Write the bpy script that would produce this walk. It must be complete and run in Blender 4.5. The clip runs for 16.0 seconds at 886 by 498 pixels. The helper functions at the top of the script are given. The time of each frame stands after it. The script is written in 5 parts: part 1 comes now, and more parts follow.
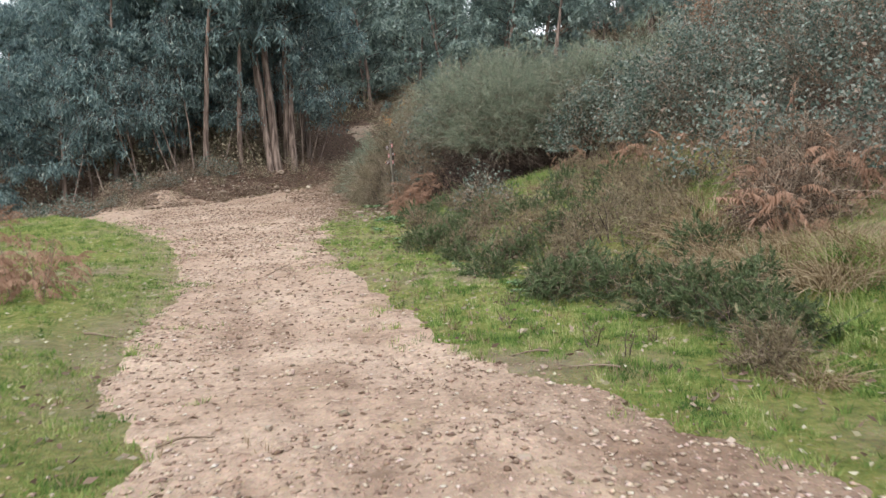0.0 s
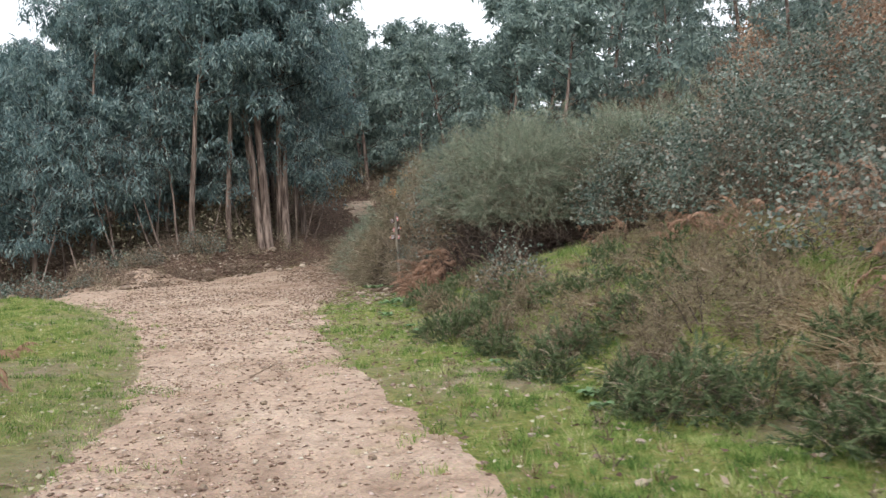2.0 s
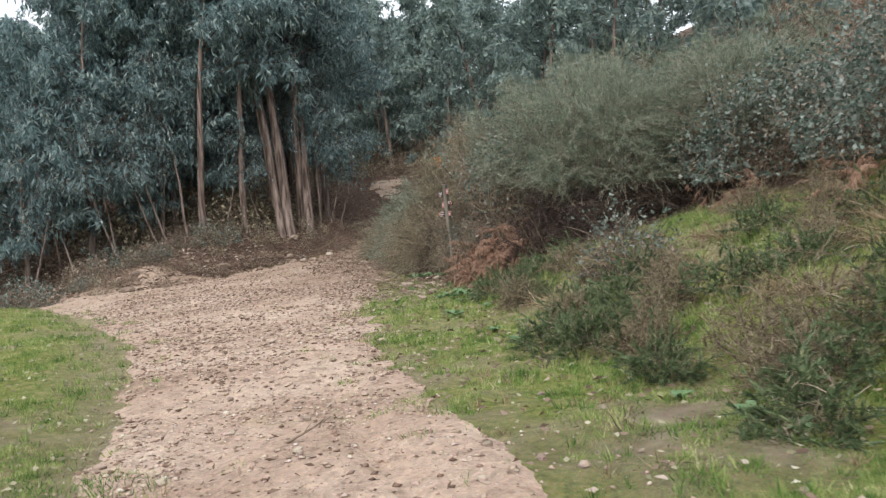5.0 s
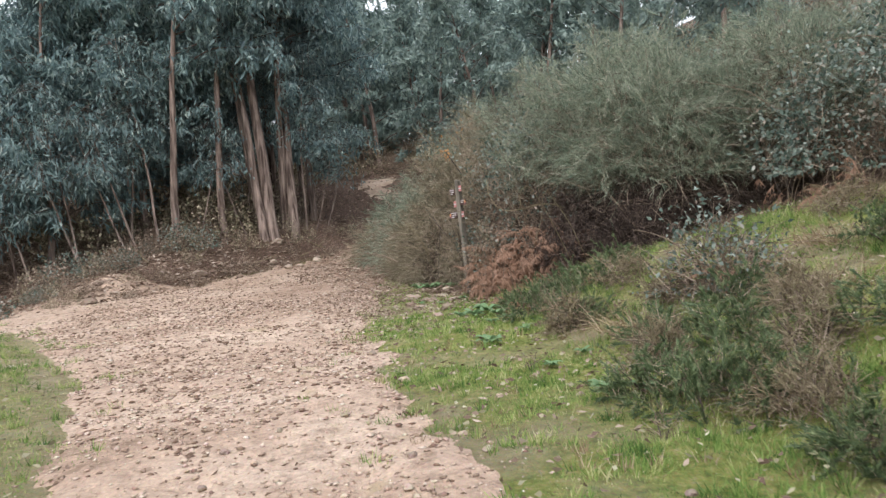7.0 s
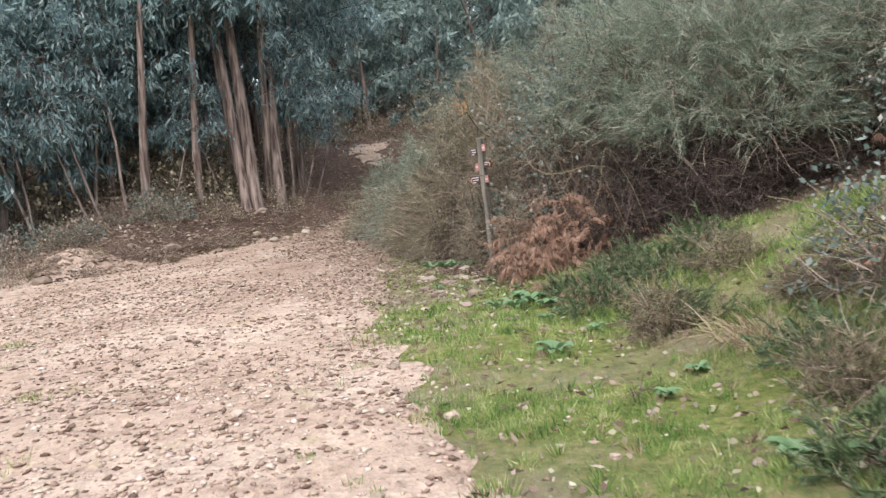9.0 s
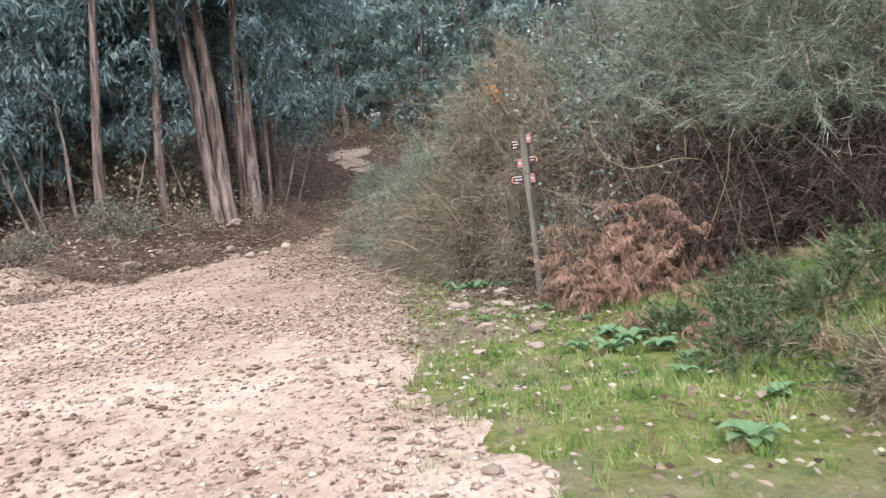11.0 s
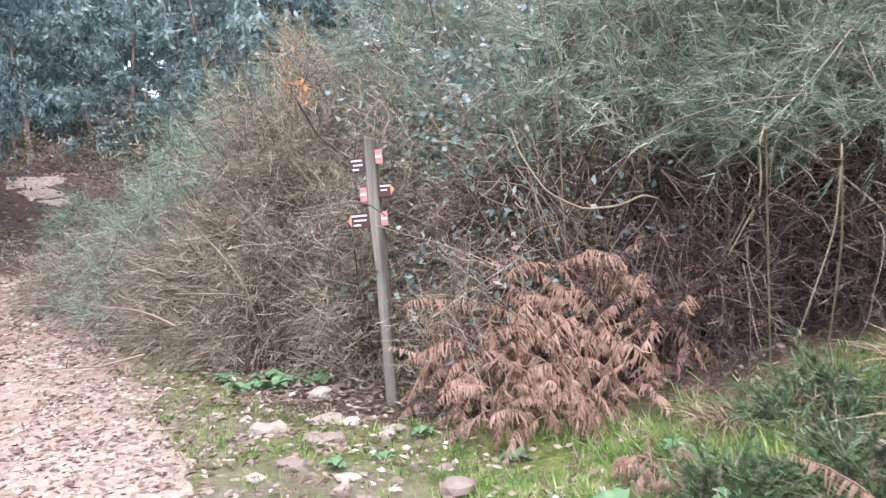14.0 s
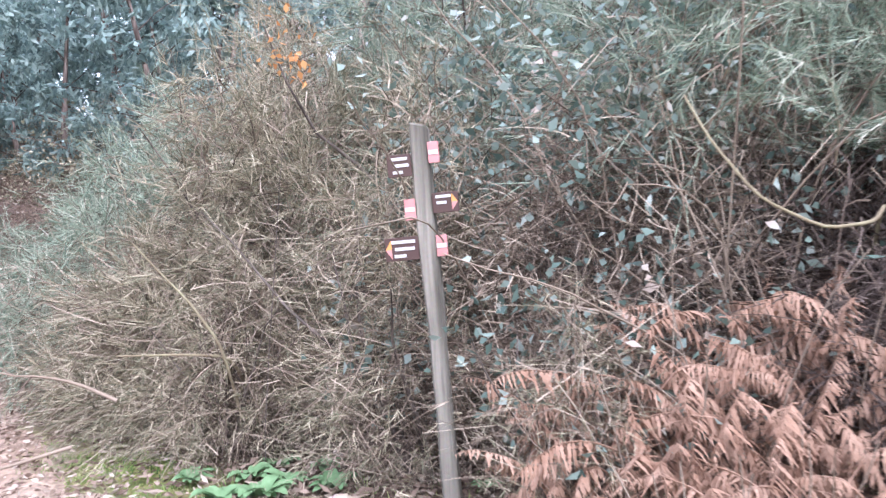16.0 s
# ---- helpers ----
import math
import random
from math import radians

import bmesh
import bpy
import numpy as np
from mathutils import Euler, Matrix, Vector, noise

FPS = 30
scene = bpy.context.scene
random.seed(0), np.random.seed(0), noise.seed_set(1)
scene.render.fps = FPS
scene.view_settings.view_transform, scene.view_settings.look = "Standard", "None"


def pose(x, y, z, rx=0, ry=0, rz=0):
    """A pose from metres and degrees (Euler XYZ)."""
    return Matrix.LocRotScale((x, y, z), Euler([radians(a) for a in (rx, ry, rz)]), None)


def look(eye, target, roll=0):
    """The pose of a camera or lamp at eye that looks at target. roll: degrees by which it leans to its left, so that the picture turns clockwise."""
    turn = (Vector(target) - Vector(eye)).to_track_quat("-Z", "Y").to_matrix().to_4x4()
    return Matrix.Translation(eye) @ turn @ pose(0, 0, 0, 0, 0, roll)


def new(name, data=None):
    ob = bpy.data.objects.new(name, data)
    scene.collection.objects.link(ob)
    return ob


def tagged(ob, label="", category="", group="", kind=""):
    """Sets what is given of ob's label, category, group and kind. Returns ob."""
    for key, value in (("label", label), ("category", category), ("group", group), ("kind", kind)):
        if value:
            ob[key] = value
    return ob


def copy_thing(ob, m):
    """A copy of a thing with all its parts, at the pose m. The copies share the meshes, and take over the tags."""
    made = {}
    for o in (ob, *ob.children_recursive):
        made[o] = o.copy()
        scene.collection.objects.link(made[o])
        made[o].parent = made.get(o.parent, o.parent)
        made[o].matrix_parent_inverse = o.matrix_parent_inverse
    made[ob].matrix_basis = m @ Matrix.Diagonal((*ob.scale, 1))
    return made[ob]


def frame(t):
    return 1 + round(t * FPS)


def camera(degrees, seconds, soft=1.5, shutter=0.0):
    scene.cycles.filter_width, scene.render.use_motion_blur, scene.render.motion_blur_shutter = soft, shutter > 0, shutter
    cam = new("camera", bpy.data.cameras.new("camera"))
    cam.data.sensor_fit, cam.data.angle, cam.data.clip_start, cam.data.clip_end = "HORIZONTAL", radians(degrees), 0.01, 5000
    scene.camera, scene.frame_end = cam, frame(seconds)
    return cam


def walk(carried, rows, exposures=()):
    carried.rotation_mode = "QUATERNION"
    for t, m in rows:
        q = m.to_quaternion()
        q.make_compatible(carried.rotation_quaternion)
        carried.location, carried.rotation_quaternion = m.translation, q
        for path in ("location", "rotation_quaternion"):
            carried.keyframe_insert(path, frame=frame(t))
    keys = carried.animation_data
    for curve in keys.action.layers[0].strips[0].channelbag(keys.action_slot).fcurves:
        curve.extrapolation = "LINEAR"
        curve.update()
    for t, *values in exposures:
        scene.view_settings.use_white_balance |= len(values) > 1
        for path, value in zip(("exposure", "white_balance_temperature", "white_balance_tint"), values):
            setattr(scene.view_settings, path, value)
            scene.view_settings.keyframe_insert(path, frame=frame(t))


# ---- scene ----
cam = camera(56.2, 16.0, 1.35, 0.4)
METRES, EYE, TILT, LEAN, TURN = 20.5, 1.5, 0.0, 0.0, 0.0
ROWS = [
    (0.0, 0.0, 0.0, 0.0, -0.3, -7.01, 2.41),
    (0.5, -0.0046, 0.034, -0.0015, -1.21, -6.12, 2.24),
    (1.0, -0.0123, 0.066, -0.0019, -1.92, -5.89, 2.15),
    (1.5, -0.0165, 0.098, -0.0041, -2.1, -1.72, 2.06),
    (2.0, -0.0245, 0.1306, -0.0075, -0.88, -1.54, 2.35),
    (2.5, -0.0317, 0.1587, -0.0095, 0.42, -2.89, 4.26),
    (3.0, -0.0399, 0.1892, -0.0101, 2.2, -2.01, 5.67),
    (3.5, -0.0472, 0.2205, -0.0088, 1.48, -0.99, 5.63),
    (6.0, -0.0808, 0.3748, -0.0159, 0.07, -3.61, 5.13),
    (6.5, -0.0882, 0.4045, -0.0133, 0.2, -2.79, 5.29),
    (7.0, -0.0959, 0.4322, -0.0126, -1.23, -2.69, 5.21),
    (7.5, -0.1019, 0.4623, -0.0138, -1.44, -2.16, 4.86),
    (8.0, -0.1093, 0.4953, -0.0151, -1.63, -2.64, 5.01),
    (8.5, -0.1139, 0.5257, -0.0154, -2.13, -4.63, 5.25),
    (9.0, -0.1189, 0.5564, -0.0143, -2.31, -4.89, 5.07),
    (11.5, -0.1606, 0.7174, -0.0187, -6.92, -3.66, 5.63),
    (12.0, -0.1663, 0.7477, -0.0179, -11.32, -1.8, 5.25),
    (12.5, -0.1713, 0.779, -0.0172, -12.01, 0.27, 7.09),
    (13.0, -0.1732, 0.8086, -0.0154, -16.83, -1.02, 7.31),
    (13.5, -0.1722, 0.8392, -0.0145, -21.0, -1.8, 6.86),
    (14.0, -0.172, 0.8701, -0.016, -25.14, -2.66, 3.23),
    (14.5, -0.1694, 0.8935, -0.0165, -26.11, -1.64, 3.44),
    (15.0, -0.1648, 0.9217, -0.0172, -27.45, -1.06, 3.85),
    (15.5, -0.1646, 0.9477, -0.0157, -28.37, -1.18, 3.18),
    (16.0, -0.16, 0.977, -0.0147, -29.06, -1.12, 3.58),
]
EXPOSURES = [(0.0, 0.9, 6450, 10), (3.5, 0.82, 6400, 10), (6.0, 0.92, 6350, 11), (9.0, 1.27, 6200, 13), (12.5, 1.63, 5800, 15), (14.5, 2.07, 5550, 18), (16.0, 2.26, 5450, 20)]
walk(cam, [(t, pose(0, 0, EYE, TILT, LEAN, TURN) @ pose(METRES * x, METRES * y, METRES * z, 90 + pitch, roll, yaw)) for t, x, y, z, yaw, pitch, roll in ROWS], EXPOSURES)

# ---- light ----
world = bpy.data.worlds.new("world")
scene.world = world
world.use_nodes = True
wn, wl = world.node_tree.nodes, world.node_tree.links
wn.clear()
sky = wn.new("ShaderNodeTexSky")
sky.sky_type = "NISHITA"
sky.sun_disc = False
sky.sun_elevation, sky.sun_rotation = radians(48), radians(200)
sky.air_density, sky.dust_density, sky.ozone_density = 1.0, 3.0, 1.0
grey = wn.new("ShaderNodeHueSaturation")
grey.inputs["Saturation"].default_value = 0.30
veil = wn.new("ShaderNodeMixRGB")
veil.inputs[0].default_value = 0.6
veil.inputs[2].default_value = (8.2, 8.6, 9.2, 1)
bg = wn.new("ShaderNodeBackground")
bg.inputs[1].default_value = 0.115
wo = wn.new("ShaderNodeOutputWorld")
wl.new(sky.outputs[0], grey.inputs["Color"])
wl.new(grey.outputs[0], veil.inputs[1])
wl.new(veil.outputs[0], bg.inputs[0])
wl.new(bg.outputs[0], wo.inputs[0])
sun = new("sun", bpy.data.lights.new("sun", "SUN"))
sun.data.energy, sun.data.angle, sun.data.color = 1.1, radians(25), (1, 0.96, 0.9)
sun.matrix_world = look((0, 0, 60), (6, 42, 0))


# ---- materials ----
def material(name, rough=0.9, spec=0.2):
    m = bpy.data.materials.new(name)
    m.use_nodes = True
    n = m.node_tree.nodes
    b = n["Principled BSDF"]
    b.inputs["Roughness"].default_value = rough
    b.inputs["Specular IOR Level"].default_value = spec
    return m, n, m.node_tree.links, b


def ramp(n, stops):
    r = n.new("ShaderNodeValToRGB")
    e = r.color_ramp.elements
    while len(e) < len(stops):
        e.new(0.5)
    for el, (p, c) in zip(e, stops):
        el.position, el.color = p, (*c, 1)
    return r


def noise_tex(n, l, scale, detail=6, rough=0.6):
    t = n.new("ShaderNodeTexNoise")
    t.inputs["Scale"].default_value, t.inputs["Detail"].default_value, t.inputs["Roughness"].default_value = scale, detail, rough
    g = n.new("ShaderNodeNewGeometry")
    l.new(g.outputs["Position"], t.inputs["Vector"])
    return t


def mix(n, l, a, b, fac, mode="MIX"):
    m = n.new("ShaderNodeMixRGB")
    m.blend_type = mode
    for i, v in ((0, fac), (1, a), (2, b)):
        if isinstance(v, (int, float)):
            m.inputs[i].default_value = v
        elif isinstance(v, tuple):
            m.inputs[i].default_value = (*v, 1)
        else:
            l.new(v, m.inputs[i])
    return m.outputs[0]


def bump(n, l, b, height, strength, dist):
    u = n.new("ShaderNodeBump")
    u.inputs["Strength"].default_value, u.inputs["Distance"].default_value = strength, dist
    l.new(height, u.inputs["Height"])
    l.new(u.outputs[0], b.inputs["Normal"])


def leaf_mat(name, stops, rough=0.55, spec=0.3, thin=0.25, patch=0.5, size=0.9, single=1.0):
    """Foliage: each leaf takes its own tone, with broad patches over it, and lets some light through."""
    m, n, l, b = material(name, rough, spec)
    g = n.new("ShaderNodeNewGeometry")
    r = ramp(n, stops)
    t = noise_tex(n, l, size, 4)
    ma = n.new("ShaderNodeMath")
    ma.operation = "MULTIPLY_ADD"
    l.new(t.outputs[0], ma.inputs[0])
    ma.inputs[1].default_value = patch
    ma.inputs[2].default_value = -patch * 0.5
    ad = n.new("ShaderNodeMath")
    ad.operation = "MULTIPLY_ADD"
    l.new(g.outputs["Random Per Island"], ad.inputs[0])
    ad.inputs[1].default_value = single
    sh = n.new("ShaderNodeMath")
    sh.inputs[1].default_value = 0.5 - 0.5 * single
    l.new(ma.outputs[0], sh.inputs[0])
    l.new(sh.outputs[0], ad.inputs[2])
    l.new(ad.outputs[0], r.inputs[0])
    l.new(r.outputs[0], b.inputs["Base Color"])
    tr = n.new("ShaderNodeBsdfTranslucent")
    l.new(r.outputs[0], tr.inputs[0])
    ms = n.new("ShaderNodeMixShader")
    ms.inputs[0].default_value = thin
    l.new(b.outputs[0], ms.inputs[1])
    l.new(tr.outputs[0], ms.inputs[2])
    l.new(ms.outputs[0], n["Material Output"].inputs[0])
    return m


def bark_mat(name, dark, light, scale=6.0, streak=0.15):
    m, n, l, b = material(name, 0.9, 0.15)
    t = n.new("ShaderNodeTexNoise")
    t.inputs["Scale"].default_value, t.inputs["Detail"].default_value = scale, 6
    g = n.new("ShaderNodeNewGeometry")
    mp = n.new("ShaderNodeMapping")
    mp.inputs["Scale"].default_value = (1, 1, streak)
    l.new(g.outputs["Position"], mp.inputs[0])
    l.new(mp.outputs[0], t.inputs["Vector"])
    r = ramp(n, [(0.34, dark), (0.66, light)])
    l.new(t.outputs[0], r.inputs[0])
    f = noise_tex(n, l, 60, 4)
    l.new(mix(n, l, r.outputs[0], f.outputs["Color"], 0.18, "OVERLAY"), b.inputs["Base Color"])
    bump(n, l, b, t.outputs[0], 0.5, 0.02)
    return m


def road_material():
    m, n, l, b = material("gravel_track", 0.95, 0.15)
    big = noise_tex(n, l, 0.55, 5)
    mid = noise_tex(n, l, 5.0, 8, 0.65)
    fine = noise_tex(n, l, 70.0, 4, 0.7)
    v = n.new("ShaderNodeTexVoronoi")
    v.inputs["Scale"].default_value = 34
    g = n.new("ShaderNodeNewGeometry")
    l.new(g.outputs["Position"], v.inputs["Vector"])
    base = ramp(n, [(0.28, (0.29, 0.208, 0.152)), (0.45, (0.37, 0.275, 0.208)), (0.66, (0.45, 0.352, 0.275))])
    l.new(big.outputs[0], base.inputs[0])
    clod = ramp(n, [(0.34, (0.20, 0.17, 0.15)), (0.46, (0.47, 0.46, 0.46)), (0.7, (0.64, 0.64, 0.63))])
    l.new(mid.outputs[0], clod.inputs[0])
    c = mix(n, l, base.outputs[0], clod.outputs[0], 0.5, "OVERLAY")
    grit = ramp(n, [(0.0, (0.32, 0.32, 0.32)), (0.5, (0.5, 0.5, 0.5)), (1.0, (0.72, 0.70, 0.68))])
    l.new(v.outputs["Color"], grit.inputs[0])
    c = mix(n, l, c, grit.outputs[0], 0.5, "OVERLAY")
    chip = n.new("ShaderNodeTexVoronoi")
    chip.inputs["Scale"].default_value = 11
    l.new(g.outputs["Position"], chip.inputs["Vector"])
    cr = ramp(n, [(0.0, (0.25, 0.23, 0.22)), (0.3, (0.47, 0.46, 0.46)), (0.8, (0.54, 0.54, 0.54)), (1.0, (0.68, 0.67, 0.66))])
    l.new(chip.outputs["Color"], cr.inputs[0])
    c = mix(n, l, c, cr.outputs[0], 0.32, "OVERLAY")
    c = mix(n, l, c, fine.outputs["Color"], 0.3, "OVERLAY")
    moss = noise_tex(n, l, 1.4, 6)
    mr = ramp(n, [(0.62, (0, 0, 0)), (0.72, (0.5, 0.5, 0.5))])
    l.new(moss.outputs[0], mr.inputs[0])
    c = mix(n, l, c, (0.24, 0.22, 0.09), mr.outputs[0])
    at = n.new("ShaderNodeAttribute")
    at.attribute_name = "damp"
    c = mix(n, l, c, mix(n, l, c, (0.42, 0.36, 0.33), 1.0, "MULTIPLY"), at.outputs["Fac"])
    l.new(c, b.inputs["Base Color"])
    hh = mix(n, l, mid.outputs[0], v.outputs["Distance"], 0.35)
    hh = mix(n, l, hh, fine.outputs[0], 0.25)
    hh = mix(n, l, hh, chip.outputs["Distance"], 0.3)
    bump(n, l, b, hh, 0.85, 0.055)
    return m


def ground_material():
    m, n, l, b = material("earth_and_turf", 0.95, 0.1)
    at = n.new("ShaderNodeAttribute")
    at.attribute_name = "cover"
    sep = n.new("ShaderNodeSeparateColor")
    l.new(at.outputs["Color"], sep.inputs[0])
    mid = noise_tex(n, l, 3.0, 8, 0.65)
    fine = noise_tex(n, l, 45.0, 6, 0.7)
    soil = ramp(n, [(0.3, (0.21, 0.155, 0.112)), (0.5, (0.37, 0.285, 0.212)), (0.7, (0.50, 0.40, 0.315))])
    l.new(mid.outputs[0], soil.inputs[0])
    turf = ramp(n, [(0.3, (0.10, 0.130, 0.040)), (0.44, (0.20, 0.240, 0.065)), (0.56, (0.31, 0.315, 0.10)), (0.64, (0.40, 0.345, 0.17)), (0.72, (0.47, 0.385, 0.27))])
    patchy = noise_tex(n, l, 11.0, 8, 0.7)
    l.new(patchy.outputs[0], turf.inputs[0])
    litter = ramp(n, [(0.32, (0.05, 0.034, 0.026)), (0.5, (0.145, 0.097, 0.072)), (0.66, (0.29, 0.208, 0.16))])
    l.new(fine.outputs[0], litter.inputs[0])
    c = mix(n, l, soil.outputs[0], turf.outputs[0], sep.outputs[0])
    c = mix(n, l, c, litter.outputs[0], sep.outputs[1])
    c = mix(n, l, c, fine.outputs["Color"], 0.5, "OVERLAY")
    l.new(c, b.inputs["Base Color"])
    bump(n, l, b, fine.outputs[0], 1.0, 0.07)
    return m


def stone_material():
    m, n, l, b = material("stone", 0.9, 0.2)
    o = n.new("ShaderNodeNewGeometry")
    r = ramp(n, [(0.0, (0.12, 0.075, 0.053)), (0.22, (0.25, 0.172, 0.128)), (0.55, (0.40, 0.298, 0.23)), (0.9, (0.49, 0.39, 0.31)), (1.0, (0.56, 0.49, 0.41))])
    l.new(o.outputs["Random Per Island"], r.inputs[0])
    t = noise_tex(n, l, 25, 6)
    c = mix(n, l, r.outputs[0], t.outputs["Color"], 0.3, "OVERLAY")
    l.new(c, b.inputs["Base Color"])
    bump(n, l, b, t.outputs[0], 0.5, 0.02)
    return m


def pale_stone_material():
    m, n, l, b = material("pale_stone", 0.9, 0.2)
    o = n.new("ShaderNodeObjectInfo")
    r = ramp(n, [(0.0, (0.20, 0.15, 0.115)), (0.6, (0.31, 0.245, 0.19)), (1.0, (0.42, 0.345, 0.27))])
    l.new(o.outputs["Random"], r.inputs[0])
    t = noise_tex(n, l, 22, 7)
    c = mix(n, l, r.outputs[0], t.outputs["Color"], 0.35, "OVERLAY")
    l.new(c, b.inputs["Base Color"])
    bump(n, l, b, t.outputs[0], 0.6, 0.02)
    return m


def paint(name, colour, rough=0.6):
    m, n, l, b = material(name, rough, 0.3)
    t = noise_tex(n, l, 40, 5)
    l.new(mix(n, l, colour, t.outputs["Color"], 0.12, "OVERLAY"), b.inputs["Base Color"])
    return m


M_ROAD, M_GROUND, M_STONE, M_PALE = road_material(), ground_material(), stone_material(), pale_stone_material()
M_EUC = leaf_mat("eucalyptus_leaf", [(0.0, (0.075, 0.122, 0.130)), (0.5, (0.175, 0.262, 0.260)), (0.85, (0.33, 0.430, 0.41)), (1.0, (0.51, 0.590, 0.53))], 0.42, 0.45, 0.48, 1.3, 1.5, 0.8)
# Far trees only: distance haze is mixed into this paler, bluer leaf colour.
M_FAR = leaf_mat("hazed_woodland_leaf", [(0.0, (0.095, 0.140, 0.135)), (0.5, (0.20, 0.272, 0.242)), (1.0, (0.38, 0.455, 0.40))], 0.5, 0.4, 0.42, 1.1, 0.9, 0.8)
M_GORSE = leaf_mat("broom_green", [(0.0, (0.085, 0.115, 0.085)), (0.45, (0.20, 0.25, 0.175)), (0.8, (0.35, 0.385, 0.28)), (1.0, (0.52, 0.50, 0.40))], 0.6, 0.25, 0.36, 0.9, 2.2)
M_DARKGORSE = leaf_mat("gorse_green", [(0.0, (0.035, 0.058, 0.026)), (0.5, (0.098, 0.140, 0.062)), (0.85, (0.185, 0.225, 0.105)), (1.0, (0.33, 0.31, 0.18))], 0.55, 0.3, 0.2, 1.3, 9.0, 0.7)
M_HEATH = leaf_mat("dry_heath", [(0.0, (0.085, 0.062, 0.042)), (0.5, (0.215, 0.170, 0.110)), (0.8, (0.30, 0.27, 0.165)), (1.0, (0.42, 0.36, 0.25))], 0.85, 0.1, 0.15, 1.2, 7.0, 0.7)
M_BROWNBROOM = leaf_mat("half_dead_broom", [(0.0, (0.085, 0.072, 0.048)), (0.35, (0.175, 0.170, 0.105)), (0.6, (0.28, 0.235, 0.155)), (1.0, (0.50, 0.43, 0.31))], 0.7, 0.2, 0.2, 0.9, 2.5)
M_TWIG = leaf_mat("dry_twig", [(0.0, (0.060, 0.043, 0.034)), (0.5, (0.175, 0.130, 0.096)), (1.0, (0.43, 0.345, 0.265))], 0.85, 0.1, 0.05)
M_FERN = leaf_mat("dead_bracken", [(0.0, (0.13, 0.070, 0.046)), (0.4, (0.28, 0.165, 0.112)), (0.8, (0.45, 0.30, 0.22)), (1.0, (0.58, 0.44, 0.34))], 0.8, 0.1, 0.3, 1.2, 6.0, 0.35)
M_IVY = leaf_mat("bramble_leaf", [(0.0, (0.050, 0.078, 0.062)), (0.4, (0.125, 0.170, 0.135)), (0.7, (0.22, 0.27, 0.225)), (0.9, (0.33, 0.37, 0.325)), (1.0, (0.40, 0.31, 0.25))], 0.4, 0.45, 0.36, 0.8, 1.5)
M_PLANT = leaf_mat("foxglove_leaf", [(0.0, (0.080, 0.150, 0.060)), (0.6, (0.165, 0.265, 0.125)), (1.0, (0.30, 0.39, 0.22))], 0.6, 0.25, 0.3, 1.0, 12.0)
M_GRASS = leaf_mat("grass_blade", [(0.0, (0.050, 0.100, 0.026)), (0.3, (0.125, 0.215, 0.052)), (0.55, (0.235, 0.330, 0.090)), (0.8, (0.38, 0.415, 0.150)), (1.0, (0.56, 0.52, 0.30))], 0.6, 0.25, 0.35, 2.4, 3.2, 0.6)
M_DRY = leaf_mat("dry_grass", [(0.0, (0.14, 0.095, 0.05)), (0.5, (0.29, 0.215, 0.13)), (1.0, (0.47, 0.385, 0.26))], 0.8, 0.1, 0.25)
M_RUST = leaf_mat("autumn_leaf", [(0.0, (0.17, 0.10, 0.065)), (0.5, (0.32, 0.205, 0.14)), (1.0, (0.45, 0.33, 0.24))], 0.7, 0.15, 0.3)
M_ORANGE = leaf_mat("orange_leaf", [(0.0, (0.40, 0.17, 0.06)), (1.0, (0.55, 0.30, 0.12))], 0.6, 0.2, 0.35)
M_LITTER = leaf_mat("fallen_leaf", [(0.0, (0.11, 0.072, 0.053)), (0.5, (0.24, 0.172, 0.130)), (0.9, (0.38, 0.30, 0.235)), (1.0, (0.48, 0.40, 0.33))], 0.8, 0.15, 0.1)
M_PALELEAF = leaf_mat("pale_fallen_leaf", [(0.0, (0.22, 0.20, 0.12)), (0.7, (0.36, 0.33, 0.22)), (1.0, (0.50, 0.47, 0.35))], 0.7, 0.2, 0.1)
M_BARK = bark_mat("eucalyptus_bark", (0.065, 0.046, 0.038), (0.31, 0.238, 0.20), 13.0, 0.10)
M_BRANCH = bark_mat("branch_bark", (0.045, 0.034, 0.028), (0.145, 0.115, 0.095), 9.0, 0.3)
M_POST = bark_mat("weathered_post_wood", (0.062, 0.055, 0.043), (0.215, 0.19, 0.155), 20.0, 0.05)
M_SIGN = paint("dark_brown_sign", (0.055, 0.028, 0.022), 0.5)
M_WHITE = paint("white_lettering", (0.42, 0.39, 0.38))
M_RED = paint("red_marker", (0.40, 0.175, 0.16))
M_YELLOW = paint("orange_arrow", (0.48, 0.22, 0.06))


# ---- mesh helpers ----
RNG = np.random.default_rng(7)


def vnoise(x, y, scale, seed=0):
    """Smooth value noise in -1..1."""
    x, y = np.asarray(x, float) / scale, np.asarray(y, float) / scale
    ix, iy = np.floor(x), np.floor(y)
    fx, fy = x - ix, y - iy
    fx, fy = fx * fx * (3 - 2 * fx), fy * fy * (3 - 2 * fy)

    def hsh(a, b):
        s = np.sin(a * 127.1 + b * 311.7 + seed * 74.7) * 43758.5453
        return (s - np.floor(s)) * 2 - 1
    return ((hsh(ix, iy) * (1 - fx) + hsh(ix + 1, iy) * fx) * (1 - fy) + (hsh(ix, iy + 1) * (1 - fx) + hsh(ix + 1, iy + 1) * fx) * fy)


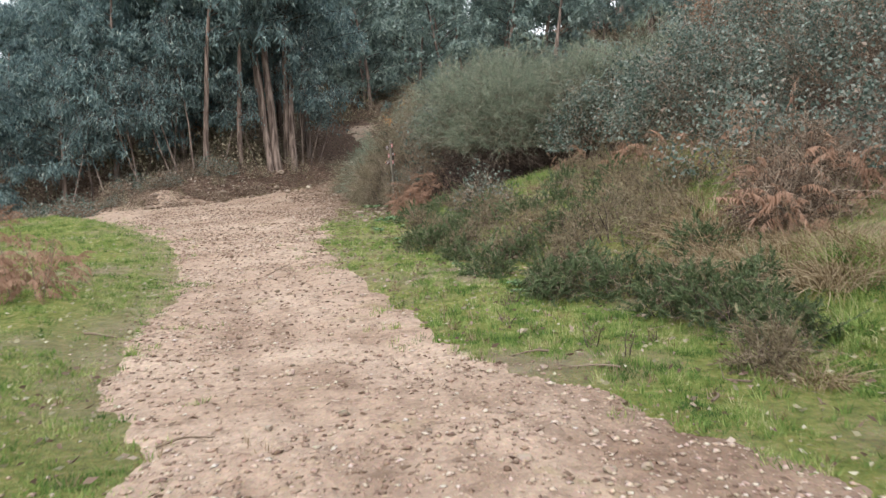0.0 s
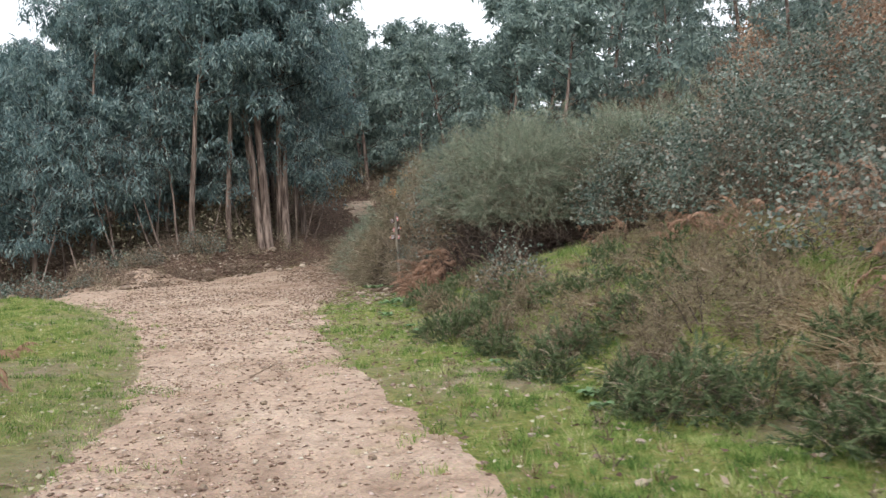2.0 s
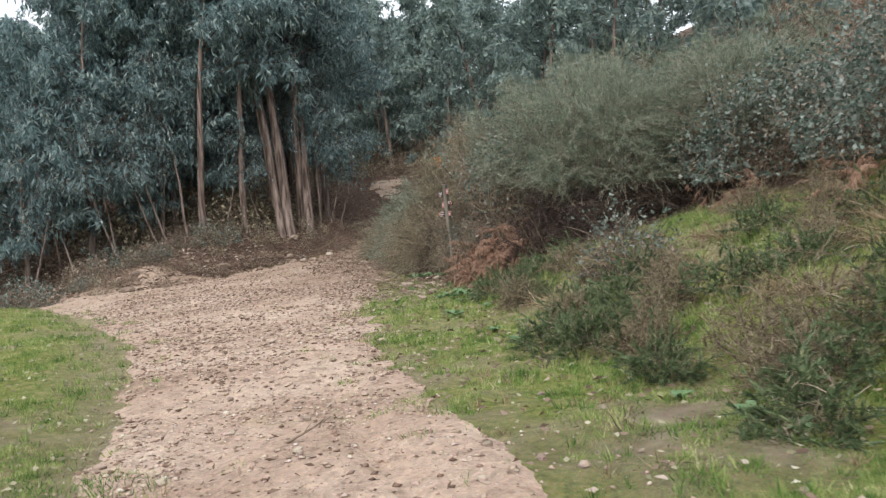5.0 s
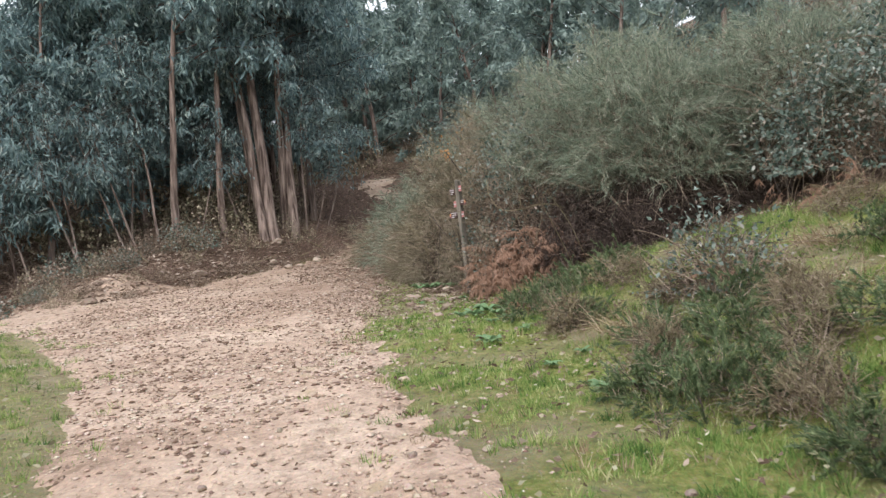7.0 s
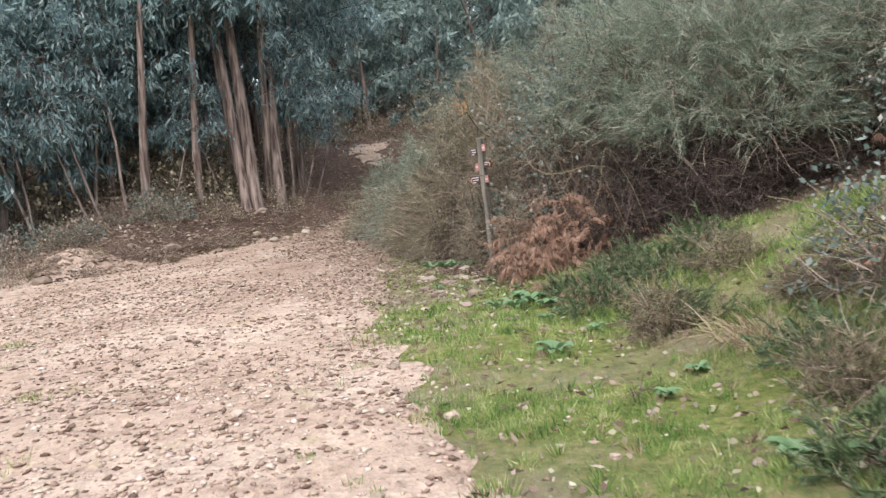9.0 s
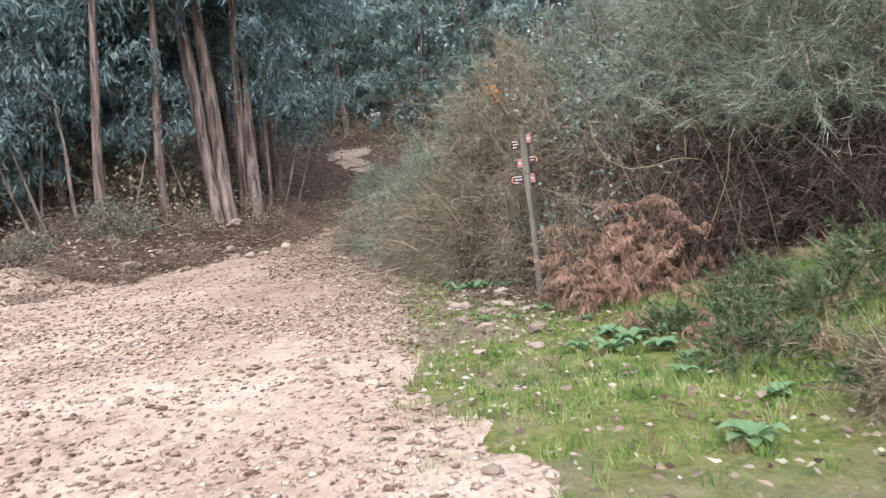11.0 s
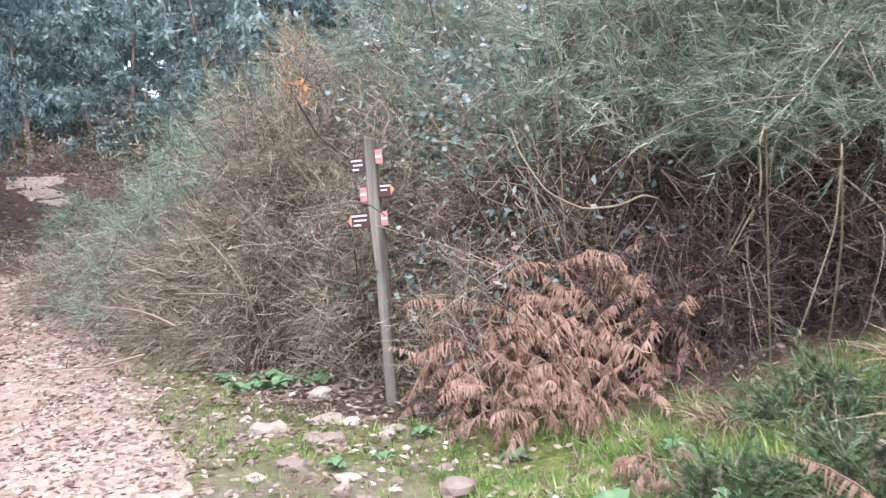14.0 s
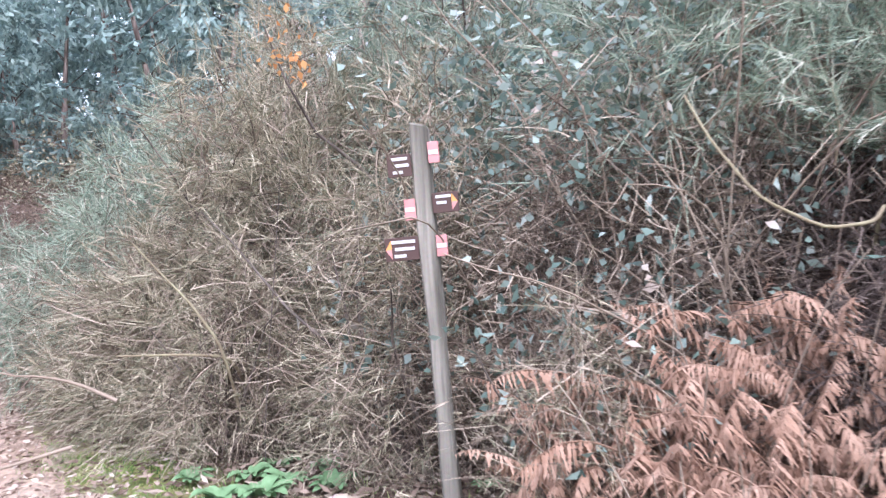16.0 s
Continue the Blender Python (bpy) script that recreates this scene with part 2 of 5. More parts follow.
def mesh_np(name, verts, faces, smooth=False):
    """A mesh from an (n, 3) array and one (m, k) array of corners."""
    verts = np.ascontiguousarray(verts, np.float32)
    faces = np.ascontiguousarray(faces, np.int32)
    me = bpy.data.meshes.new(name)
    me.vertices.add(len(verts))
    me.vertices.foreach_set("co", verts.ravel())
    me.loops.add(faces.size)
    me.loops.foreach_set("vertex_index", faces.ravel())
    me.polygons.add(len(faces))
    me.polygons.foreach_set("loop_start", np.arange(0, faces.size, faces.shape[1], dtype=np.int32))
    if smooth:
        me.polygons.foreach_set("use_smooth", np.ones(len(faces), bool))
    me.update(calc_edges=True)
    return me


def joined(pieces):
    """One vertex and face array out of several (all with equal face size)."""
    vs, fs, o = [], [], 0
    for v, f in pieces:
        vs.append(v)
        fs.append(np.asarray(f) + o)
        o += len(v)
    return np.concatenate(vs), np.concatenate(fs)


def part(name, vf, mat, parent=None, label="", smooth=False):
    ob = new(name, mesh_np(name, vf[0], vf[1], smooth))
    ob.data.materials.append(mat)
    ob.parent = parent
    if label:
        tagged(ob, label)
    return ob


def thing(name, label, category, group="", kind="", at=(0, 0, 0)):
    ob = new(name)
    ob.location = at
    ob.empty_display_size = 0.1
    return tagged(ob, label, category, group, kind)


def unit(v):
    v = np.asarray(v, float)
    return v / (np.linalg.norm(v, axis=-1, keepdims=True) + 1e-9)


def rand_dirs(rng, n, up=0.0):
    d = rng.normal(size=(n, 3))
    d[:, 2] += up
    return unit(d)


def leaves(rng, p, d, length, width, jitter=0.35, widest=0.4):
    """Pointed four-cornered leaves from the points p along d."""
    n = len(p)
    d = unit(d)
    side = unit(np.cross(d, rng.normal(size=(n, 3))))
    le = length * (1 + jitter * rng.uniform(-1, 1, (n, 1)))
    wi = width * (1 + jitter * rng.uniform(-1, 1, (n, 1))) * 0.5
    fold = np.cross(side, d) * wi * 0.5
    mid = p + d * le * widest
    v = np.stack([p, mid + side * wi + fold, p + d * le, mid - side * wi + fold], 1).reshape(-1, 3)
    return v, np.arange(4 * n).reshape(-1, 4)


def blades(rng, p, d, length, width, jitter=0.4):
    """Thin three-cornered blades or twigs from p along d."""
    n = len(p)
    d = unit(d)
    side = unit(np.cross(d, rng.normal(size=(n, 3))))
    le = np.asarray(length).reshape(-1, 1) * (1 + jitter * rng.uniform(-1, 1, (n, 1)))
    v = np.stack([p - side * width * 0.5, p + side * width * 0.5, p + d * le], 1).reshape(-1, 3)
    return v, np.arange(3 * n).reshape(-1, 3)


def tube(points, radii, sides=7, lumpy=0.0, rng=None):
    """A tapering tube through points, closed at its tip."""
    pts = np.asarray(points, float)
    t = unit(np.gradient(pts, axis=0))
    ref = np.where(np.abs(t[:, 2:3]) > 0.9, np.array([[1.0, 0, 0]]), np.array([[0, 0, 1.0]]))
    a = unit(np.cross(t, ref))
    b = np.cross(t, a)
    k = np.arange(sides) * 2 * np.pi / sides
    r = np.asarray(radii, float).reshape(-1, 1, 1) * np.ones((1, sides, 1))
    if lumpy:
        r = r * (1 + lumpy * rng.uniform(-1, 1, r.shape))
    v = pts[:, None] + r * (np.cos(k)[None, :, None] * a[:, None] + np.sin(k)[None, :, None] * b[:, None])
    i, j = np.meshgrid(np.arange(len(pts) - 1), np.arange(sides), indexing="ij")
    jn = (j + 1) % sides
    f = np.stack([i * sides + j, i * sides + jn, (i + 1) * sides + jn, (i + 1) * sides + j], -1).reshape(-1, 4)
    return v.reshape(-1, 3), f


def bend(rng, start, direction, length, steps, wander, pull=(0, 0, 0)):
    """A wandering line of points."""
    p, d, out = np.array(start, float), unit(direction), [np.array(start, float)]
    for _ in range(steps):
        d = unit(d + rng.normal(size=3) * wander + np.array(pull))
        p = p + d * length / steps
        out.append(p.copy())
    return np.array(out)


# ---- the lie of the land ----
ROAD_Y = [-40, 0, 4.2, 5.7, 7.5, 9.5, 13.3, 15.5, 17.9, 22, 26.5, 31, 40]
ROAD_L = [-0.8, -1.25, -1.6, -2.45, -3.0, -3.25, -4.2, -5.0, -6.0, -8.3, -11.5, -17.0, -28.0]
EDGE_Y = [-40, 0, 4.1, 5.9, 7.7, 9.7, 11.3, 12.4, 14.7, 16.3, 18.3, 19.3, 21.6, 26.5, 31, 36, 60]
EDGE_R = [5.0, 3.4, 1.8, 0.85, 0.05, -0.65, -1.1, -1.4, -2.1, -2.42, -2.7, -2.87, -2.95, -3.05, -3.0, -3.6, -4.5]
BASE_Y = [-200, -20, 0, 6, 12, 18, 22, 28, 33, 36, 40, 43, 47, 56, 120, 400]
BASE_Z = [0.0, 0.0, -0.08, -0.25, -0.29, -0.33, -0.26, -0.2, -0.02, 0.5, 1.75, 2.65, 3.2, 4.4, 11.0, 32.0]


def far_edge(x, y):
    """Metres beyond the far side of the track, and the way along it."""
    dx, dy = x + 10.0, y - 27.0
    return -0.81 * dx + 0.586 * dy, 0.586 * dx + 0.81 * dy


def smooth01(v):
    v = np.clip(v, 0, 1)
    return v * v * (3 - 2 * v)


def road_depth(x, y):
    """How far inside the track a point lies (negative: outside)."""
    e, q = far_edge(x, y)
    wob = 0.10 * vnoise(x, y, 0.9, 3) + 0.11 * vnoise(x, y, 0.3, 4) + 0.12 * vnoise(x, y, 2.3, 5)
    d = np.minimum(x - np.interp(y, ROAD_Y, ROAD_L), np.interp(y, EDGE_Y, EDGE_R) - x)
    d = np.minimum(d, 0.25 + 5.0 * (1 - smooth01((q + 1) / 5)) - e)
    return d + wob


def land(x, y):
    x, y = np.asarray(x, float), np.asarray(y, float)
    z = np.interp(y, BASE_Y, BASE_Z)
    r = x - np.interp(y, EDGE_Y, EDGE_R)
    z = z + 0.27 * np.maximum(0, r - 1.6) * smooth01((r - 1.2) / 2.5) * (1 + 0.25 * smooth01((r - 7) / 20)) * (1 - 0.75 * smooth01((r - 40) / 120))
    z = z - 0.45 * smooth01((r - 0.8) / 4.0) * smooth01((y - 24) / 8)
    lf = np.interp(y, ROAD_Y, ROAD_L) - x
    z = z + 0.16 * smooth01(lf / 1.5) - 0.10 * np.maximum(0, lf - 6) * (1 - smooth01((lf - 40) / 100))
    e, q = far_edge(x, y)
    z = z - 0.17 * np.clip(e - 0.2, 0, 5) * (1 - smooth01((q + 1) / 7)) * (r < 0)
    z = z + 0.80 * smooth01((e - 0.1) / 1.5) * smooth01((q + 2) / 6) * (1 - smooth01((q - 9.5) / 2.5))
    inside = smooth01(road_depth(x, y) / 0.5)
    el, er = np.interp(y, ROAD_Y, ROAD_L), np.interp(y, EDGE_Y, EDGE_R)
    for share in (0.34, 0.74):
        off = x - (el + share * (er - el)) - 0.12 * vnoise(x, y, 3.0, 17)
        z = z - 0.048 * np.exp(-(off / 0.14) ** 2) * inside * (1 - smooth01((y - 13) / 6)) * (0.6 + 0.6 * vnoise(x, y, 1.2, 18))
    z = z + 0.05 * vnoise(x, y, 1.7, 8) + 0.4 * vnoise(x, y, 14, 9) * smooth01((np.hypot(x, y - 15) - 22) / 20)
    z = z + (0.018 * vnoise(x, y, 0.24, 10) + 0.013 * vnoise(x, y, 0.11, 11)) * inside + (0.035 * vnoise(x, y, 0.42, 12) + 0.015 * vnoise(x, y, 0.2, 13)) * (1 - inside)
    return z


def axis(fine0, fine1, step, lo, hi):
    a = list(np.arange(fine0, fine1, step))
    s, v = step, fine1
    while v < hi:
        a.append(v)
        s *= 1.16
        v += s
    a.append(hi)
    s, v, b = step, fine0, []
    while v > lo:
        s *= 1.16
        v -= s
        b.append(max(v, lo))
    return np.array(b[::-1] + a)


def sheet(xs, ys, height):
    gx, gy = np.meshgrid(xs, ys)
    v = np.stack([gx, gy, height(gx, gy)], -1).reshape(-1, 3)
    i, j = np.meshgrid(np.arange(len(ys) - 1), np.arange(len(xs) - 1), indexing="ij")
    k = i * len(xs) + j
    f = np.stack([k, k + 1, k + len(xs) + 1, k + len(xs)], -1).reshape(-1, 4)
    return v, f


def cover_of(x, y):
    """Turf and leaf litter on the ground, 0 to 1."""
    e, q = far_edge(x, y)
    r = x - np.interp(y, EDGE_Y, EDGE_R)
    lf = np.interp(y, ROAD_Y, ROAD_L) - x
    wood = smooth01((e + 0.1) / 0.6)
    trail = smooth01((y - 27) / 4) * smooth01((r + 3.0) / 1.5)
    bush = smooth01((y - np.maximum(19.0, 22.4 - 0.85 * (x + 1.5)) + 0.5 * vnoise(x, y, 0.8, 23)) / 1.0) * smooth01((x + 2.6) / 0.8)
    bush = np.maximum(bush, smooth01((x - 4.4) / 1.6))
    litter = np.clip(np.maximum(np.maximum(wood, trail), bush), 0, 1)
    turf = np.clip(0.92 + 0.5 * vnoise(x, y, 1.1, 21) + 0.4 * vnoise(x, y, 3.0, 22) + 0.35 * vnoise(x, y, 0.4, 25), 0, 1)
    bare = smooth01(1 - lf / 1.3) * (lf > -0.5) * smooth01((y - 3) / 4)
    spill = smooth01(1.1 - r / 0.95) * (r > -0.6) * smooth01((y - 9) / 5) * smooth01(0.55 + vnoise(x, y, 0.4, 24))
    return turf * (1 - 0.6 * bare) * (1 - 0.5 * spill), litter


gv, gf = sheet(axis(-13.0, 7.0, 0.13, -900, 900), axis(1.0, 34.0, 0.13, -500, 1200), land)
ground = tagged(part("ground", (gv, gf), M_GROUND, smooth=True), "grassy verge and leaf-strewn hillside earth", "ground", kind="structure")
tf, lt = cover_of(gv[:, 0], gv[:, 1])
col = ground.data.color_attributes.new("cover", "FLOAT_COLOR", "POINT")
col.data.foreach_set("color", np.stack([tf, lt, tf * 0, tf * 0 + 1], -1).astype(np.float32).ravel())

rx, ry = axis(-12.5, 4.5, 0.075, -26, 9), axis(1.5, 36.0, 0.075, -40, 60)
rv, rf = sheet(rx, ry, lambda a, b: land(a, b) + np.clip(road_depth(a, b) * 0.12, -0.04, 0.022))
keep = road_depth(rv[:, 0], rv[:, 1]) > -0.3
rf = rf[keep[rf].all(1)]
used = np.unique(rf)
remap = np.zeros(len(rv), np.int32)
remap[used] = np.arange(len(used))
road = tagged(part("road", (rv[used], remap[rf]), M_ROAD, smooth=True), "pale stony dirt track with ruts and loose gravel", "track", kind="structure")

damp = np.zeros(len(used))
dx, dy = rv[used, 0], rv[used, 1]
gap = np.interp(dy, EDGE_Y, EDGE_R) - dx
damp = smooth01((6.8 - dy) / 2.5) * smooth01((1.1 - gap) / 0.6 + 0.5 * vnoise(dx, dy, 0.5, 71)) * 0.8
for share, y1 in ((0.34, 11.0), (0.74, 9.0), (0.5, 9.5)):
    lo, hi = np.interp(dy, ROAD_Y, ROAD_L), np.interp(dy, EDGE_Y, EDGE_R)
    off = dx - (lo + share * (hi - lo)) - 0.12 * vnoise(dx, dy, 3.0, 17)
    damp = np.maximum(damp, 0.6 * np.exp(-(off / 0.22) ** 2) * smooth01(0.35 + 0.9 * vnoise(dx, dy, 0.6, 72)) * smooth01((y1 - dy) / 3 + 0.4))
damp = np.maximum(damp, 0.6 * smooth01((dy - 21) / 6) * smooth01((4.0 - gap) / 3.0) * (0.8 + 0.3 * vnoise(dx, dy, 0.9, 73)))
wet = road.data.attributes.new("damp", "FLOAT", "POINT")
wet.data.foreach_set("value", (damp * 0.85).astype(np.float32))


def trail_depth(x, y):
    return np.minimum(0.55 - np.abs(x + 3.8 + 0.06 * (y - 42.5)), np.minimum(y - 40.8, 45.0 - y) * 0.5) + 0.18 * vnoise(x, y, 0.8, 81) + 0.22 * vnoise(x, y, 0.3, 82)


pv, pf = sheet(np.arange(-6, -1.5, 0.1), np.arange(38, 47, 0.1), lambda a, b: land(a, b) + np.clip(trail_depth(a, b) * 0.15, -0.05, 0.04))
pf = pf[(trail_depth(pv[:, 0], pv[:, 1]) > -0.4)[pf].all(1)]
pu = np.unique(pf)
pm = np.zeros(len(pv), np.int32)
pm[pu] = np.arange(len(pu))
tagged(part("trail", (pv[pu], pm[pf]), M_ROAD, smooth=True), "pale bare stretch of the trail climbing through the wood", "trail", kind="structure")


def ground_at(x, y):
    return float(land(np.array([x]), np.array([y]))[0])


# ---- eucalyptus and woodland trees ----
def tree(seed, height, crown_from, spread, leaf_count, leaf_len, leaf_wid, trunk_r, mat, label, lean=(0, 0), limbs=26, droop=0.9, fine=True):
    """A slim tall tree: trunk, limbs, and a crown of hanging sprays."""
    rng = np.random.default_rng(seed)
    root = thing("eucalyptus_tree", label, "tree", "roadside woodland")
    steps = 14
    tp = bend(rng, (0, 0, -0.3), (lean[0], lean[1], 1), height + 0.3, steps, 0.035, (0, 0, 0.02))
    tr = trunk_r * (1 - np.linspace(0, 1, steps + 1) ** 1.2 * 0.93)
    tr[0] *= 1.28
    tr[1] *= 1.06
    part("trunk", tube(tp, tr, 10, 0.10, rng), M_BARK, root, "peeling pinkish-brown trunk", True)
    woods, lp, ld = [], [], []
    per = leaf_count // limbs
    for i in range(limbs):
        f = crown_from + (0.98 - crown_from) * (i + rng.uniform(0, 1)) / limbs
        s = f * steps
        k = min(int(s), steps - 1)
        base = tp[k] + (tp[k + 1] - tp[k]) * (s - k)
        a = rng.uniform(0, 2 * np.pi)
        rel = (f - crown_from) / (1 - crown_from)
        reach = spread * (0.55 + 0.6 * np.sin(np.pi * min(1, 0.18 + 0.8 * rel))) * (1.05 - 0.55 * rel) * rng.uniform(0.75, 1.15)
        b = bend(rng, base, (np.cos(a), np.sin(a), 0.55 + 0.5 * rel), reach * 1.15, 7, 0.12, (0, 0, -0.05))
        limb = tube(b, trunk_r * 0.24 * (1.1 - rel * 0.6) * (1 - np.linspace(0, 0.9, 8)), 5)
        if fine:
            part("limb", limb, M_BRANCH, root)
        else:
            woods.append(limb)
        tufts = 6
        for j in range(tufts):
            g = 0.28 + 0.72 * (j + rng.uniform(0, 1)) / tufts
            q = g * 7
            kk = min(int(q), 6)
            c = b[kk] + (b[kk + 1] - b[kk]) * (q - kk)
            tw = bend(rng, c, np.append(rng.normal(size=2), 0.35 - 0.3 * droop), rng.uniform(0.6, 1.35), 4, 0.2, (0, 0, -0.34 * droop))
            if fine:
                woods.append(tube(tw, [0.012, 0.010, 0.008, 0.006, 0.004], 3))
            n = max(3, int(per / tufts * rng.uniform(0.5, 1.5)))
            w = rng.uniform(0.15, 1.0, n) * 4
            wi = np.minimum(w.astype(int), 3)
            pp = tw[wi] + (tw[wi + 1] - tw[wi]) * (w - wi)[:, None] + rng.normal(size=(n, 3)) * 0.115
            lp.append(pp)
            dd = rng.normal(size=(n, 3)) * 0.55
            dd[:, 2] -= droop
            ld.append(dd)
    tagged(part("branchwork", joined(woods), M_BRANCH, root), kind="stuff")
    part("crown", leaves(rng, np.concatenate(lp), np.concatenate(ld), leaf_len, leaf_wid), mat, root, "hanging blue-green foliage")["kind"] = "stuff"
    return root


def put(src, x, y, turn=0.0, size=1.0, sink=0.0):
    m = pose(x, y, ground_at(x, y) - sink, 0, 0, turn)
    ob = copy_thing(src, m)
    ob.scale = (size, size, size)
    return ob


TALL = "tall eucalyptus with bare pinkish trunk and dark drooping crown"
BUSHY = "bushy eucalyptus with dark foliage down to the ground"
FARL = "distant tree on the wooded hill, haze in its grey-green leaf colour"
tall = [tree(11, 13.0, 0.48, 2.8, 12500, 0.25, 0.062, 0.185, M_EUC, TALL, (-0.035, 0), 34),
        tree(12, 12.0, 0.50, 2.5, 11500, 0.25, 0.058, 0.15, M_EUC, TALL, (0.05, 0.02), 30),
        tree(14, 11.0, 0.20, 2.5, 12000, 0.25, 0.058, 0.13, M_EUC, "eucalyptus with low hanging sprays over the trail", (0.06, 0), 32),
        tree(13, 11.0, 0.42, 2.3, 10500, 0.25, 0.058, 0.115, M_EUC, TALL, (-0.05, -0.03), 28)]
bushy = [tree(21, 10.5, 0.17, 2.6, 13000, 0.26, 0.062, 0.12, M_EUC, BUSHY, (0.02, 0), 34),
         tree(22, 9.0, 0.15, 2.3, 12500, 0.25, 0.062, 0.10, M_EUC, BUSHY, (-0.03, 0), 34)]
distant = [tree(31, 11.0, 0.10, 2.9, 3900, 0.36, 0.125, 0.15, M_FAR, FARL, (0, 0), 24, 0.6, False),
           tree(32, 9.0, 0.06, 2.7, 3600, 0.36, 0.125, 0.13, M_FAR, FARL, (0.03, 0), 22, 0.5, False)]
pole = tree(41, 7.0, 0.45, 1.2, 1500, 0.24, 0.05, 0.05, M_EUC, "thin young eucalyptus pole at the wood's edge", (0.10, 0), 12)

sapling = tree(42, 4.6, 0.55, 0.9, 700, 0.22, 0.05, 0.042, M_EUC, "thin leaning sapling at the wood's edge", (0.32, 0.05), 9)


def at(ob, x, y, turn=0.0, size=1.0):
    ob.matrix_basis = pose(x, y, ground_at(x, y), 0, 0, turn)
    ob.scale = (size, size, size)


at(tall[0], -6.6, 33.95, 0)
at(tall[1], -6.02, 34.5, 40)
at(tall[2], -5.7, 36.4, 0, 0.95)
at(tall[3], -7.95, 33.6, 0)
at(bushy[0], -12.6, 32.4, 20, 0.95)
at(bushy[1], -16.2, 30.6, 70, 0.72)
at(pole, -9.45, 32.3, 190, 0.9)
for k, x, y, turn, size in ((1, -6.95, 34.45, 160, 0.95), (1, -6.35, 34.85, 250, 0.9), (1, -6.8, 33.75, 90, 0.85), (2, -10.4, 33.9, 60, 0.9), (3, -9.15, 32.9, 15, 1.02), (0, -9.6, 39.0, 80, 0.98), (1, -7.1, 38.2, 210, 1.0), (0, -8.2, 42.0, 250, 0.85), (2, -10.9, 35.2, 100, 0.9),
                            (3, -12.2, 38.5, 120, 0.95), (0, -14.0, 39.0, 300, 0.7), (0, -11.0, 42.0, 130, 1.0), (1, -16.5, 39.5, 75, 0.62), (2, -9.4, 36.6, 40, 0.95), (2, -6.4, 40.0, 200, 0.95)):
    put(tall[k], x, y, turn, size)
for k, x, y, turn, size in ((0, -20.2, 30.4, 140, 0.52), (1, -11.2, 34.0, 230, 1.0), (0, -17.5, 34.0, 10, 0.72), (1, -24.5, 32.0, 300, 0.58), (0, -23.5, 37.5, 100, 0.58), (1, -20.5, 27.4, 45, 0.56), (0, -14.4, 31.8, 310, 0.8),
                            (0, -30.5, 36.5, 200, 0.6), (1, -15.2, 35.0, 15, 0.9), (0, -28.5, 30.0, 0, 0.5), (1, -33.5, 32.0, 80, 0.55), (1, -9.9, 37.6, 60, 0.9), (0, -13.2, 35.2, 200, 1.0), (1, -27.0, 44.0, 0, 0.8), (0, -20.0, 43.0, 50, 0.75), (1, -33.0, 40.0, 90, 0.7), (1, -18.6, 37.6, 120, 0.78)):
    put(bushy[k], x, y, turn, size)
for x, y, turn, size in ((-10.35, 32.6, 90, 0.8), (-9.3, 34.2, 200, 0.85), (-7.45, 34.9, 100, 0.8), (-11.4, 31.5, 250, 0.75), (-13.2, 31.6, 300, 0.8), (-10.7, 33.4, 20, 0.9), (-7.3, 36.6, 280, 1.0), (-5.75, 35.1, 340, 0.8), (-8.5, 35.8, 45, 0.95)):
    put(pole, x, y, turn, size)

at(sapling, -9.75, 31.7, 170)
for x, y, turn, size in ((-10.1, 31.9, 200, 0.9), (-8.75, 33.2, 20, 0.8), (-11.0, 31.0, 185, 1.0), (-12.2, 30.6, 160, 0.9), (-7.3, 34.0, 210, 0.8), (-13.6, 30.0, 30, 0.9), (-5.5, 35.3, 350, 0.7), (-5.2, 35.9, 20, 0.75), (-11.8, 33.0, 10, 1.0), (-8.5, 34.6, 60, 1.0)):
    put(sapling, x, y, turn, size)

rng = np.random.default_rng(5)
spots = []
for row, (y0, n, x0, x1) in enumerate(((49, 8, -24, 24), (57, 12, -30, 34), (67, 12, -34, 40), (82, 13, -44, 52))):
    for i in range(n):
        x = x0 + (x1 - x0) * (i + 0.5) / n + rng.uniform(-1.5, 1.5)
        y = y0 + rng.uniform(-3.5, 3.5)
        if abs(x + 4.4) < 2.6 and y < 50:
            continue
        spots.append((x, y))
spots += [(float(rng.uniform(-0.11, 0.13) * (q - 4.5) - 1), float(q)) for q in np.linspace(45, 78, 22)]
spots = [(x, y) for x, y in spots if abs(x + 4.4) > 2.6 or y > 50]
spots += [(-8.5, 64.5), (-6.0, 66.0), (-3.6, 65.5), (-1.2, 66.5), (-10.5, 67.0), (-5.0, 72.0), (-2.0, 73.0), (-8.0, 73.5)]
spots += [(9.5, 36), (13.5, 34), (5.5, 40), (1.5, 44), (17, 38), (11, 43), (21, 33), (15, 29), (24, 41), (20, 46), (6, 47), (0.5, 39.5), (-1.0, 47), (26, 30), (20, 25), (30, 36)]
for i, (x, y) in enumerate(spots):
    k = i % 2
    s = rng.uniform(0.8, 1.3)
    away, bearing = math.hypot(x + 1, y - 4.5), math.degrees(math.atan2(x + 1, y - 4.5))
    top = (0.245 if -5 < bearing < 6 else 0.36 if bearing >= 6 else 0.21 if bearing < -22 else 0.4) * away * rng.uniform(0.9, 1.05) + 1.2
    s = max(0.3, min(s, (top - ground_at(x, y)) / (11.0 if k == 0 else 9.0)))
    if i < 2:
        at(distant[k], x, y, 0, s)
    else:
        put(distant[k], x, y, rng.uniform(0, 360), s)


